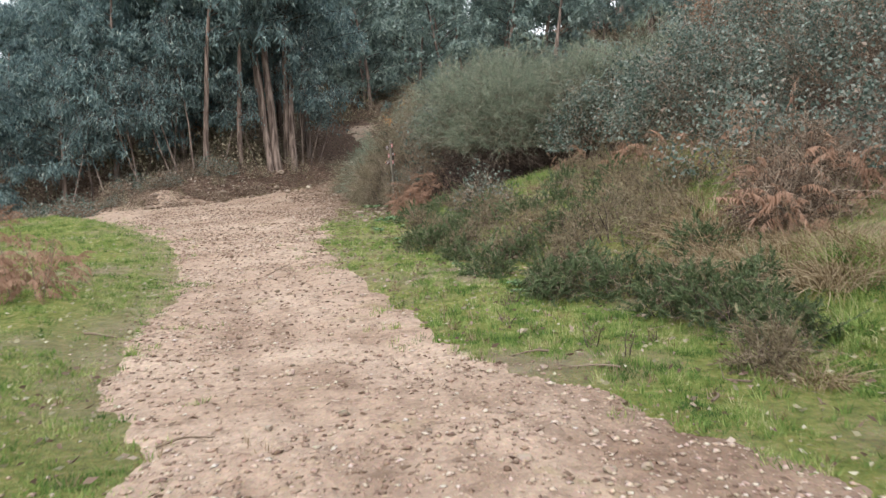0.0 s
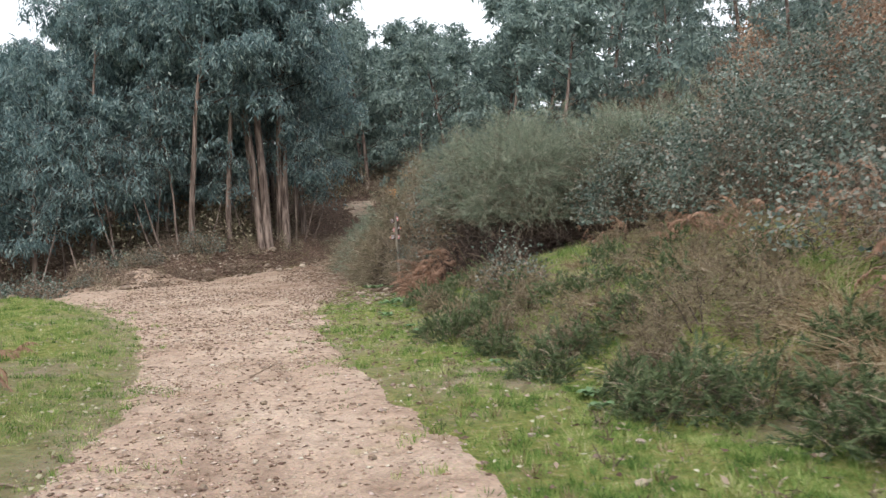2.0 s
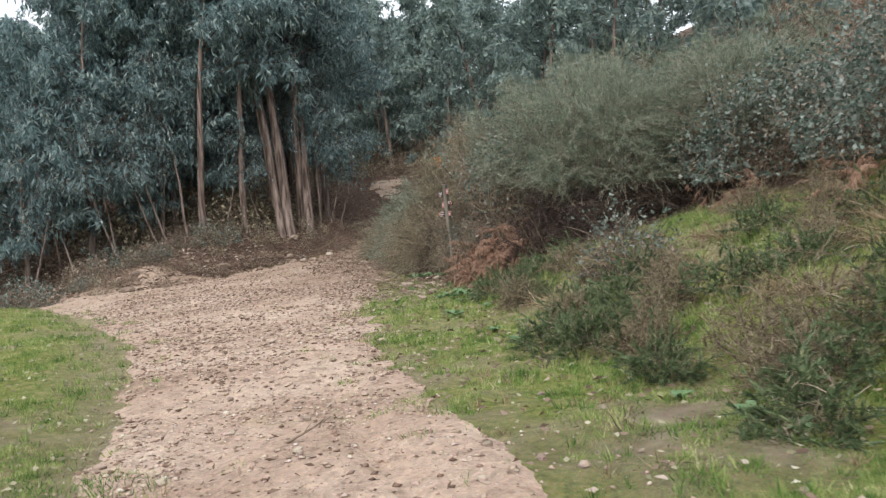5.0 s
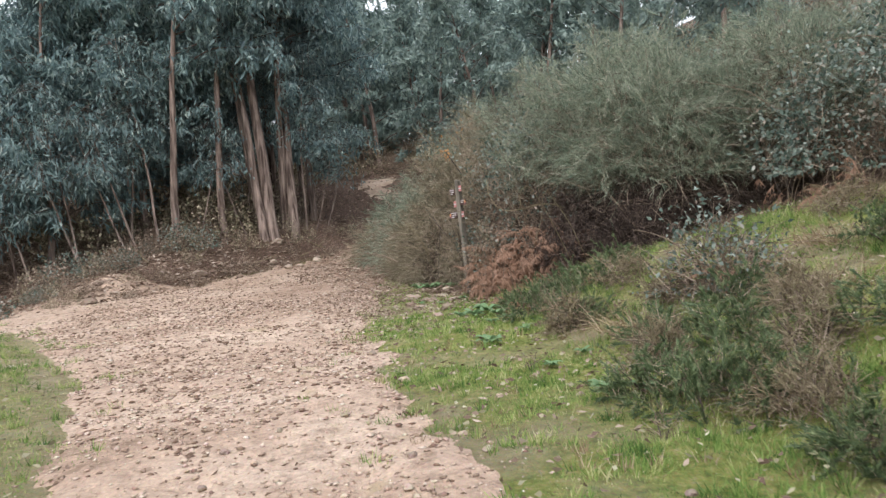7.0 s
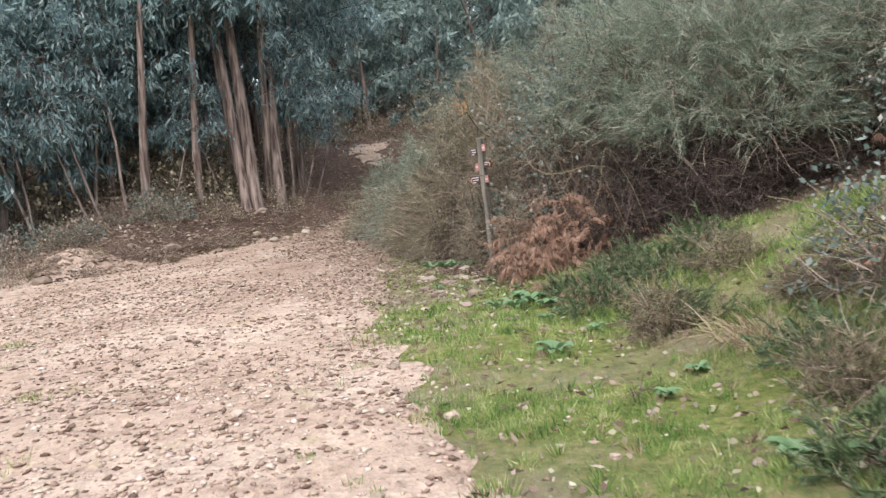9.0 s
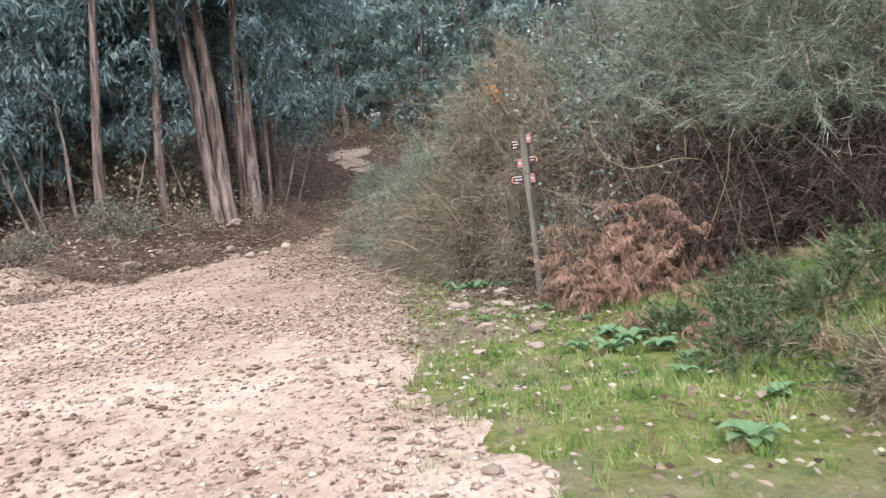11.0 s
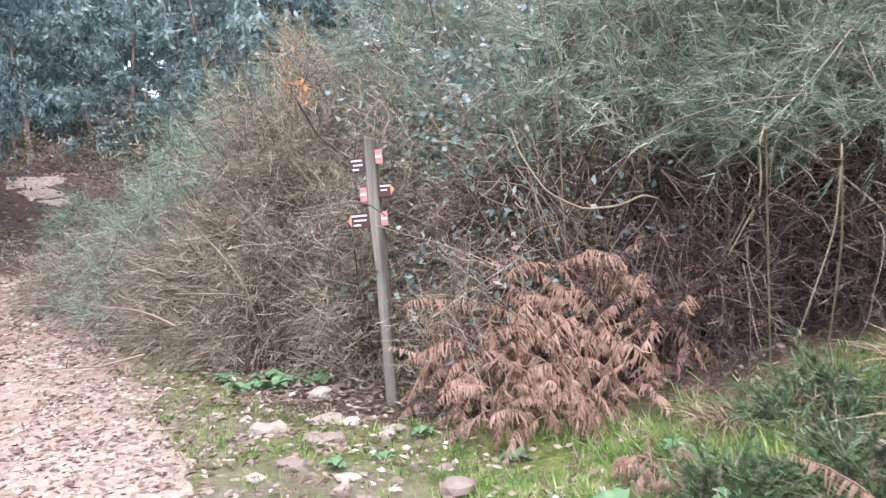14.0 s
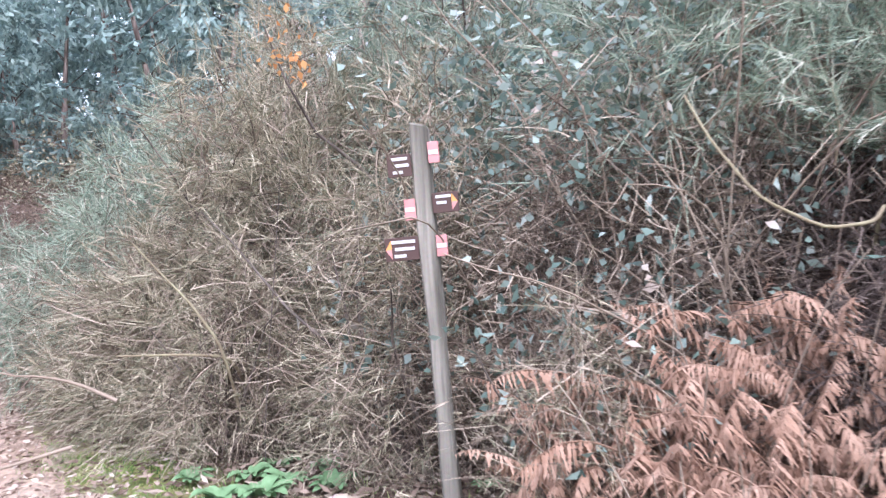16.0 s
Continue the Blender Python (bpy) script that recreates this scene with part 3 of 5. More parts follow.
# ---- shrubs ----
def dome(rng, n, rx, ry, h, shell=0.35, low=0.0):
    """Points in the outer shell of a lumpy half-dome, with the way outward."""
    d = rng.normal(size=(n, 3))
    d[:, 2] = np.abs(d[:, 2]) + low
    d = unit(d)
    lump = 1 + 0.16 * np.sin(d[:, 0] * 5 + rx * 3) * np.cos(d[:, 1] * 4 + ry) + 0.12 * np.sin(d[:, 2] * 9 + d[:, 0] * 7)
    r = (1 - shell * rng.uniform(0, 1, n) ** 1.6) * lump
    p = d * r[:, None] * np.array([rx, ry, h])
    return p, unit(d / np.array([rx, ry, h]))


def strips(p0, d, length, sag, width, rng, seg=4):
    """Thin curved stems: a strip of seg quads each. Returns the strips and their centre lines."""
    n = len(p0)
    t = np.linspace(0, 1, seg + 1)[None, :, None]
    line = p0[:, None] + d[:, None] * length[:, None, None] * t + sag[:, None] * length[:, None, None] * t * t
    side = unit(np.cross(d, rng.normal(size=(n, 3))))[:, None] * width * (1 - 0.75 * t) * 0.5
    v = np.stack([line - side, line + side], 2).reshape(-1, 3)
    k = (np.arange(n) * 2 * (seg + 1))[:, None] + (np.arange(seg) * 2)[None]
    f = np.stack([k, k + 1, k + 3, k + 2], -1).reshape(-1, 4)
    return (v, f), line


def broom(seed, x, y, rx, ry, h, count, label, name="broom_bush", mat=None, brown=0.35, stems=9, length=0.17, up=0.25, lift=0.12, turn=0.0, width=0.007, spray=0.6, per=26, stalk=1.3):
    """A wiry evergreen bush: stems, dead inner twigs, and curved sprays set with thin green shoots."""
    rng = np.random.default_rng(seed)
    root = thing(name, label, "shrub", "hillside scrub", at=(x, y, ground_at(x, y)))
    root.rotation_euler = (0, 0, radians(turn))
    for i in range(stems):
        a = rng.uniform(0, 2 * np.pi)
        st = np.array([np.cos(a) * rx * 0.3, np.sin(a) * ry * 0.3, -0.1])
        goal = np.array([np.cos(a) * rx * 0.8, np.sin(a) * ry * 0.8, lift + h * rng.uniform(0.4, 0.9)])
        b = bend(rng, st, goal - st, np.linalg.norm(goal - st) * 1.05, 8, 0.13)
        part("stem", tube(b, 0.022 * (0.35 + 0.3 * h) * (1 - np.linspace(0, 0.85, 9)), 5), M_BRANCH, root)
    n = count // per
    p, o = dome(rng, n, rx * 0.97, ry * 0.97, h * 0.97, 0.38)
    p[:, 2] += lift
    d = unit(o * 0.75 + rng.normal(size=(n, 3)) * 0.55 + np.array([0, 0, up]))
    ln = spray * rng.uniform(0.5, 1.4, n)
    p = p - d * ln[:, None] * 0.55
    sag = rng.normal(size=(n, 3)) * 0.28 + np.array([0, 0, -0.22])
    stalks, line = strips(p, d, ln, sag, width * stalk, rng)
    w = rng.uniform(0.25, 1.0, (n, per)) * 4
    wi = np.minimum(w.astype(int), 3)
    row = np.arange(n)[:, None]
    a0, a1 = line[row, wi], line[row, wi + 1]
    sp = (a0 + (a1 - a0) * (w - wi)[..., None]).reshape(-1, 3)
    sd = (unit(a1 - a0) + rng.normal(size=a0.shape) * 0.42).reshape(-1, 3)
    sp[:, 2] = np.maximum(sp[:, 2], 0.02)
    tagged(part("foliage", blades(rng, sp, sd, length, width), mat or M_GORSE, root, "fine grey-green shoots"), kind="stuff")
    nb = int(count * brown / 8)
    q, o = dome(rng, nb, rx * 0.93, ry * 0.93, h * 0.95, 0.85)
    q[:, 2] += lift * 0.4
    dd = unit(o * 0.5 + rng.normal(size=(nb, 3)))
    inner, _ = strips(q, dd, spray * 0.75 * rng.uniform(0.4, 1.3, nb), rng.normal(size=(nb, 3)) * 0.3 + np.array([0, 0, -0.2]), width * min(1.2, stalk), rng)
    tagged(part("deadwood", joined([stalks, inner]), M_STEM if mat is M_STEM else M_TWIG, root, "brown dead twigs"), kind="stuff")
    return root


def leafy(seed, x, y, rx, ry, h, count, label, name="bramble_bush", mat=None, leaf=0.085, twigs=0.4, canes=9, lift=0.1):
    """A tangle of arching canes with broad leaves."""
    rng = np.random.default_rng(seed)
    root = thing(name, label, "shrub", "hillside scrub", at=(x, y, ground_at(x, y)))
    for i in range(canes):
        a = rng.uniform(0, 2 * np.pi)
        b = bend(rng, (np.cos(a) * rx * 0.3, np.sin(a) * ry * 0.3, -0.05), (np.cos(a) * rx, np.sin(a) * ry, h * 1.6), (rx + h) * 0.85, 10, 0.1, (0, 0, -0.14))
        part("cane", tube(b, 0.009 * (1 - np.linspace(0, 0.7, 11)), 4), M_TWIG, root)
    nt = int(count * twigs)
    p, o = dome(rng, nt, rx * 0.95, ry * 0.95, h * 0.95, 0.8)
    tw, _ = strips(p, unit(o * 0.5 + rng.normal(size=(nt, 3))), rng.uniform(0.15, 0.45, nt), rng.normal(size=(nt, 3)) * 0.3, 0.008, rng)
    tagged(part("deadwood", tw, M_TWIG, root), kind="stuff")
    clumps = max(30, count // 30)
    cp, co = dome(rng, clumps, rx, ry, h, 0.25)
    which = rng.integers(0, clumps, count)
    p = cp[which] + rng.normal(size=(count, 3)) * 0.16
    p[:, 2] = np.maximum(p[:, 2], 0.02) + lift * 0.5
    d = rng.normal(size=(count, 3)) + co[which] * 0.6
    d[:, 2] -= 0.3
    tagged(part("foliage", leaves(rng, p, d, leaf, leaf * 0.62, 0.4, 0.45), mat or M_IVY, root, "dark glossy leaves with pale undersides"), kind="stuff")
    return root


BIG = "large wispy grey-green broom bush with brown dead base"
# Darker than the other twigs: the hollow's shade is put into this stem colour.
M_STEM = leaf_mat("shaded_dead_stem", [(0.0, (0.030, 0.022, 0.019)), (0.6, (0.082, 0.060, 0.050)), (1.0, (0.19, 0.145, 0.12))], 0.9, 0.1, 0.05)
HOLLOW = "tangle of dead stems under the overhanging bush, coloured dark for the hollow's shade"
OVER = "overhanging broom bush with a dark hollow beneath"
broom(51, 1.65, 23.5, 2.0, 1.8, 2.4, 80000, OVER, brown=0.45, lift=0.92)
broom(52, 2.6, 25.6, 2.5, 2.3, 3.3, 52000, BIG, brown=0.35, width=0.011, length=0.22, spray=0.8)
broom(53, 4.8, 24.0, 2.2, 2.3, 2.3, 42000, BIG, brown=0.35, width=0.011, length=0.22, spray=0.8)
broom(54, -0.6, 27.0, 1.7, 1.9, 3.0, 72000, "twiggy half-bare broom bush behind the signpost", mat=M_BROWNBROOM, brown=1.2)
broom(55, -1.95, 27.2, 0.9, 1.3, 1.35, 30000, "low sprawling brown and green scrub beside the trail", mat=M_BROWNBROOM, brown=2.2, up=0.0)
broom(56, -2.2, 29.6, 1.2, 2.2, 1.6, 30000, "low sprawling grey-green scrub beside the trail", brown=1.0, up=0.1)
broom(62, 0.55, 26.4, 1.5, 1.5, 3.5, 46000, BIG, brown=0.6)
broom(63, -1.3, 29.0, 1.5, 1.7, 2.6, 26000, "grey-green scrub beside the rising trail", brown=0.6, width=0.009, length=0.2)
broom(57, 0.4, 29.6, 2.0, 2.2, 3.2, 26000, BIG, width=0.011, length=0.22, spray=0.8)
broom(58, 2.0, 21.9, 1.6, 1.3, 1.9, 60000, OVER, brown=0.45, lift=0.85)
broom(64, 3.7, 21.1, 1.5, 1.2, 1.7, 34000, OVER, brown=0.5, lift=0.95)
broom(65, -3.35, 31.8, 0.7, 1.2, 0.8, 9000, "low brown scrub at the trail's edge", mat=M_BROWNBROOM, brown=1.5, up=0.0)
broom(66, -2.9, 36.2, 0.9, 1.5, 1.2, 11000, "low grey-green scrub at the trail's edge", brown=0.8, up=0.1, width=0.010)
# Two twig tangles added to stand for the dark brown shadow below the bracken.
broom(67, 3.95, 9.3, 0.6, 0.7, 0.65, 7000, "tangle of dead stems added as the dark shadow under the bracken", "dry_scrub", M_TWIG, 1.5, 5, 0.1, 0.3, 0.0, width=0.008, spray=0.4)
broom(68, 4.6, 10.4, 0.8, 0.8, 0.8, 7000, "tangle of dead stems added as the dark shadow under the bracken", "dry_scrub", M_TWIG, 1.5, 5, 0.1, 0.3, 0.0, width=0.008, spray=0.4)
broom(59, 6.8, 26.2, 2.8, 2.4, 2.9, 28000, BIG, width=0.014, length=0.28, spray=0.9)
broom(60, -0.9, 34.0, 1.8, 2.6, 2.3, 16000, "grey-green scrub beside the rising trail", width=0.012, length=0.24, spray=0.8)
broom(61, 0.6, 37.5, 2.2, 2.6, 3.0, 14000, "grey-green scrub on the hillside", width=0.014, length=0.28, spray=0.9)

# Dead-stem tangles added to fill and darken the hollow beneath the overhang.
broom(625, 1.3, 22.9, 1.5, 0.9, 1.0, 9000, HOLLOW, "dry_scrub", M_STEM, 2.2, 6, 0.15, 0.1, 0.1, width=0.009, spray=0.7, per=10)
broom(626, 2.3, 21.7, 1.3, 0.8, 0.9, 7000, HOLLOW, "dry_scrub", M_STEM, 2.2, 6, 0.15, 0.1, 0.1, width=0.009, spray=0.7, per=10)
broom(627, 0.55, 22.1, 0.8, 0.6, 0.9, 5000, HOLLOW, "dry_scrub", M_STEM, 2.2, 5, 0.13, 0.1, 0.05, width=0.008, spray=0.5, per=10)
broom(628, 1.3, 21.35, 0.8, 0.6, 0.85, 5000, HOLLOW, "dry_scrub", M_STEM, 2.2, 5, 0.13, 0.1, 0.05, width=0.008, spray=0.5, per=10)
VEIL = "dry brown twiggy scrub crowding round the signpost"
broom(621, -0.9, 24.5, 0.8, 0.6, 2.15, 15000, VEIL, "dry_scrub", M_BROWNBROOM, 1.6, 9, 0.10, 0.1, 0.1, width=0.006, spray=0.5, per=14)
broom(622, -1.75, 25.6, 0.55, 0.45, 1.3, 9000, VEIL, "dry_scrub", M_BROWNBROOM, 1.8, 7, 0.10, 0.0, 0.05, width=0.006, spray=0.5, per=14)
broom(623, -0.2, 23.75, 0.9, 0.5, 1.75, 9000, "dark tangle of dead brown stems behind the bracken", "dry_scrub", M_TWIG, 2.0, 9, 0.12, 0.1, 0.1, width=0.007, spray=0.6, per=10)
broom(624, -1.02, 23.0, 0.34, 0.3, 1.1, 2600, "dry twigs standing in front of the signpost", "dry_scrub", M_BROWNBROOM, 1.6, 5, 0.09, 0.2, 0.05, width=0.005, spray=0.45, per=12)

UNDER = "low tangled undergrowth beneath the trees"
under = [leafy(91, -8.6, 34.2, 1.1, 1.0, 1.1, 520, UNDER, "undergrowth_bush", M_BROWNBROOM, 0.09, 1.2, 4), leafy(92, -11.6, 34.0, 1.3, 1.1, 1.5, 1100, UNDER, "undergrowth_bush", M_BROWNBROOM, 0.09, 1.3, 6),
         leafy(93, -10.0, 33.0, 0.9, 0.8, 0.7, 330, "dry brown undergrowth beneath the trees", "undergrowth_bush", M_LITTER, 0.08, 2.2, 6)]
rng = np.random.default_rng(77)
for i in range(150):
    if i < 85:
        x, y = -30 + 26.5 * rng.uniform(0, 1), 33.5 + 24 * rng.uniform(0, 1) ** 1.3
        if x < -14 and rng.uniform(0, 1) < 0.5:
            y -= 4.5
        if y < 33 + 0.25 * (x + 12) and x > -14:
            y += 2.0
    else:
        x, y = rng.uniform(-3.0, 28), rng.uniform(36, 62)
    if x > -6.6 and x < -2.4 and y > 31:
        continue
    put(under[int(rng.integers(0, 3))], x, y, rng.uniform(0, 360), rng.uniform(0.8, 1.7))

for x, y, k, size in ((-6.3, 40.5, 2, 0.9), (-2.0, 40.0, 2, 0.9), (-6.6, 44.5, 0, 0.9), (-1.9, 44.4, 0, 0.8), (-4.6, 48.0, 0, 1.3), (-3.2, 47.6, 2, 1.2), (-6.0, 47.6, 1, 1.2), (-6.7, 49.0, 2, 1.0), (-3.2, 51.0, 2, 0.9), (-6.5, 53.5, 0, 1.0), (-3.1, 55.5, 0, 0.9), (-7.5, 57.0, 1, 1.0), (-2.0, 58.5, 1, 1.0), (-5.2, 62.5, 1, 1.4), (-3.4, 61.5, 0, 1.4),
                      (-7.4, 62.0, 1, 1.4), (-9.6, 60.0, 1, 1.5), (-0.4, 62.0, 1, 1.5), (-12.0, 58.0, 1, 1.5), (2.2, 60.0, 1, 1.5), (-10.5, 54.0, 0, 1.5), (-13.5, 52.0, 1, 1.5), (-16.5, 55.0, 1, 1.6), (-5.9, 36.6, 2, 0.7), (-6.9, 35.4, 2, 0.7)):
    put(under[k], x, y, 37 * x, size)

for i in range(16):
    q, e = 0.4 + 0.66 * i, 0.65 + 0.45 * math.sin(i * 2.3)
    put(under[2 if i % 3 else 0], -10 + 0.586 * q - 0.81 * e, 27 + 0.81 * q + 0.586 * e, 61 * i, 0.42 + 0.16 * math.sin(i * 1.7))
for i in range(14):
    q, e = 1.0 + 0.62 * i, 2.6 + 0.8 * math.sin(i * 1.9)
    put(under[2 if i % 2 else 0], -10 + 0.586 * q - 0.81 * e, 27 + 0.81 * q + 0.586 * e, 47 * i, 0.6 + 0.2 * math.sin(i * 2.7))

low = leafy(94, -13.2, 27.6, 0.8, 0.7, 0.6, 900, "low dark green bramble on the bank beyond the track", "undergrowth_bush", M_IVY, 0.07, 1.2, 6)
for i in range(22):
    q, e = -9.5 + 0.72 * i, 1.1 + 0.7 * math.sin(i * 2.1) + (0.5 if i < 12 else 1.4)
    put(low if i % 3 else under[2], -10 + 0.586 * q - 0.81 * e, 27 + 0.81 * q + 0.586 * e, 53 * i, 0.7 + 0.35 * math.sin(i * 1.3))

IVYL = "dark bramble thicket with pale-backed leaves on the bank"
leafy(71, 5.6, 17.6, 2.0, 1.9, 2.1, 12750, IVYL, leaf=0.075)
leafy(72, 7.9, 15.6, 2.0, 1.9, 2.3, 11900, IVYL, leaf=0.075)
leafy(73, 7.6, 19.5, 2.4, 1.9, 2.6, 11900, IVYL, leaf=0.075)
leafy(74, 4.4, 20.0, 1.7, 1.4, 1.9, 8500, IVYL, leaf=0.075)
leafy(75, 0.95, 17.0, 0.62, 0.6, 0.72, 900, "small grey bramble clump on the bank", leaf=0.06, twigs=1.6)
leafy(76, 4.6, 11.9, 1.2, 1.3, 1.05, 1500, "tangled bramble and dead stems on the bank", leaf=0.08, twigs=1.0)
leafy(79, 6.3, 10.6, 1.3, 1.4, 1.15, 3200, "tangled bramble and dead stems on the bank", leaf=0.07, twigs=0.9)
leafy(80, 6.0, 8.6, 1.2, 1.2, 1.0, 2600, "tangled bramble and dead stems on the bank", leaf=0.07, twigs=0.9)
leafy(77, -0.2, 24.6, 1.1, 0.6, 2.5, 3600, "bramble climbing through the bush beside the post", leaf=0.075, twigs=0.5)
leafy(85, 0.1, 23.2, 1.2, 0.5, 2.5, 3000, "bramble sprays hanging through the bush above the bracken", leaf=0.062, twigs=1.5)
leafy(78, 0.1, 22.9, 0.8, 0.5, 1.5, 450, "bramble sprays above the dead bracken", leaf=0.06, twigs=1.6)
RUSTL = "brown-leaved sparse bush on top of the bank"
leafy(84, 7.4, 21.8, 1.7, 1.5, 3.0, 4200, RUSTL, "brown_leaf_bush", M_RUST, 0.09, 1.2)
leafy(81, 9.2, 19.5, 1.8, 1.8, 3.6, 5200, RUSTL, "brown_leaf_bush", M_RUST, 0.10, 0.8)
leafy(82, 10.6, 16.5, 1.9, 1.8, 3.3, 5200, RUSTL, "brown_leaf_bush", M_RUST, 0.10, 0.8)
leafy(83, 11.5, 21.5, 2.3, 2.0, 3.6, 3600, RUSTL, "brown_leaf_bush", M_RUST, 0.11, 0.8)

GORSE = "low dark-green prickly gorse on the grass bank"
for i, (x, y, rx, h) in enumerate(((2.64, 7.05, 0.42, 0.62), (2.40, 7.6, 0.30, 0.6), (2.74, 6.5, 0.36, 0.45), (1.52, 9.15, 0.50, 0.60), (1.98, 8.95, 0.45, 0.55), (2.42, 8.45, 0.40, 0.48), (0.62, 11.2, 0.36, 0.42), (-0.10, 14.4, 0.55, 0.52),
                                   (-0.35, 14.9, 0.45, 0.42), (1.86, 12.2, 0.42, 0.55), (1.22, 9.3, 0.28, 0.34), (-0.65, 19.4, 0.45, 0.38), (1.75, 9.7, 0.40, 0.5), (1.25, 10.1, 0.34, 0.42), (2.2, 7.95, 0.34, 0.42), (0.28, 13.1, 0.34, 0.36),
                                   (1.15, 12.0, 0.38, 0.42), (0.5, 15.6, 0.42, 0.45), (2.95, 7.6, 0.34, 0.42), (2.9, 9.3, 0.38, 0.42), (0.3, 14.5, 0.4, 0.45), (-0.2, 18.4, 0.4, 0.32), (0.95, 16.4, 0.45, 0.4), (1.9, 14.3, 0.5, 0.4), (0.15, 16.6, 0.4, 0.3), (2.55, 13.2, 0.5, 0.5), (-0.35, 20.35, 0.36, 0.3), (0.15, 19.7, 0.42, 0.36), (0.05, 20.9, 0.36, 0.3), (0.6, 20.1, 0.4, 0.36), (-0.75, 20.7, 0.25, 0.2), (3.3, 15.4, 0.5, 0.5), (2.5, 16.6, 0.45, 0.4), (3.7, 12.9, 0.5, 0.55), (1.35, 14.6, 0.4, 0.45))):
    broom(100 + i, x, y, rx, rx * 0.92, h * 0.9, 6500, GORSE, "gorse_bush", M_DARKGORSE, 0.4, 4, 0.05, 0.7, 0.0, width=0.011, spray=0.25, per=60, stalk=0.4)
for i, (x, y, rx, h) in enumerate(((2.38, 5.95, 0.34, 0.42), (2.35, 11.2, 0.7, 0.85), (1.03, 13.0, 0.6, 0.62), (1.54, 10.5, 0.45, 0.55), (3.0, 11.0, 0.6, 0.62), (1.44, 12.6, 0.55, 0.78), (1.71, 10.9, 0.40, 0.55), (-0.47, 18.1, 0.34, 0.48),
                                   (0.79, 14.9, 0.38, 0.62), (2.0, 11.8, 0.55, 0.72), (2.7, 12.2, 0.55, 0.7), (0.42, 14.0, 0.38, 0.45), (2.6, 10.3, 0.55, 0.6), (1.1, 15.7, 0.4, 0.45), (3.4, 12.6, 0.7, 0.7), (0.5, 19.0, 0.5, 0.35), (0.6, 17.6, 0.4, 0.4), (0.9, 12.2, 0.4, 0.4), (3.2, 13.9, 0.6, 0.7), (3.9, 14.7, 0.7, 0.75), (2.9, 15.7, 0.5, 0.5), (3.5, 17.0, 0.6, 0.6), (2.3, 14.6, 0.5, 0.5), (3.0, 18.4, 0.5, 0.45), (-0.05, 15.9, 0.35, 0.45))):
    broom(130 + i, x, y, rx * 0.82, rx * 0.76, h * 0.86, 3600, "brown dry heath scrub on the grass bank", "dry_scrub", M_HEATH, 0.9, 4, 0.06, 0.6, 0.0, width=0.007, spray=0.30, per=34, stalk=0.7)


for i, (x, y, h) in enumerate(((1.25, 6.9, 0.30), (1.45, 6.4, 0.26), (0.6, 8.0, 0.28), (1.75, 6.9, 0.2), (-0.35, 11.6, 0.25), (0.75, 9.0, 0.22), (-0.6, 14.0, 0.22), (-1.1, 16.6, 0.2))):
    broom(160 + i, x, y, 0.05, 0.05, h, 160, "dried upright weed stalk in the turf", "dry_weed", M_HEATH, 0.4, 2, 0.03, 1.2, 0.0, width=0.006, spray=0.16, per=16)


# ---- dead bracken ----
def frond(rng, base, direction, length, pairs=30):
    """One withered fern frond: a bent stalk and two close rows of drooping toothed leaflets, as one mesh."""
    steps = pairs + 5
    b = bend(rng, base, direction, length, steps, 0.075, (0, 0, -rng.uniform(1.2, 2.6) / steps))
    v0, f0 = tube(b, 0.0045 * (1 - np.linspace(0, 0.8, steps + 1)), 4)
    vs, fs, o = [v0], [f0], len(v0)
    tt = np.array([0.10, 0.30, 0.36, 0.58, 0.64, 0.84, 1.0])
    ww = np.array([0.5, 1.0, 0.55, 0.85, 0.45, 0.55, 0.08])
    curl, roll = rng.uniform(0.3, 1.3), rng.normal(size=3) * 0.35
    for i in range(5, steps + 1):
        t = unit(b[i] - b[i - 1])
        s = unit(np.cross(t, (0, 0, 1.0)) + roll * i / steps + rng.normal(size=3) * 0.12)
        for sg, (a, c) in ((-1, (0, 1)), (1, (2, 3))):
            if rng.uniform(0, 1) < 0.12:
                continue
            ln = (length * 0.135 * np.sin(np.pi * (0.30 + 0.67 * (i - 5) / pairs)) + 0.010) * rng.uniform(0.6, 1.15)
            d = unit(s * sg + t * 0.28 + np.array([0, 0, -curl + rng.uniform(-0.35, 0.35)])) * ln
            side = unit(np.cross(d, s * 0.3 + np.array([0, 0, 1.0]) + rng.normal(size=3) * 0.2)) * min(ln * 0.16, length / steps * 0.50)
            line = b[i] + d * tt[:, None] + (np.array([0, 0, -ln * 0.45]) + rng.normal(size=3) * ln * 0.22) * (tt ** 2)[:, None]
            sd = side * ww[:, None]
            vs.append(np.stack([line - sd, line + sd], 1).reshape(-1, 3))
            fs.append(np.array([(i * 4 + a, i * 4 + c, o + 1, o)] + [(o + 2 * k, o + 2 * k + 1, o + 2 * k + 3, o + 2 * k + 2) for k in range(6)]))
            o += 14
    return np.concatenate(vs), np.concatenate(fs)


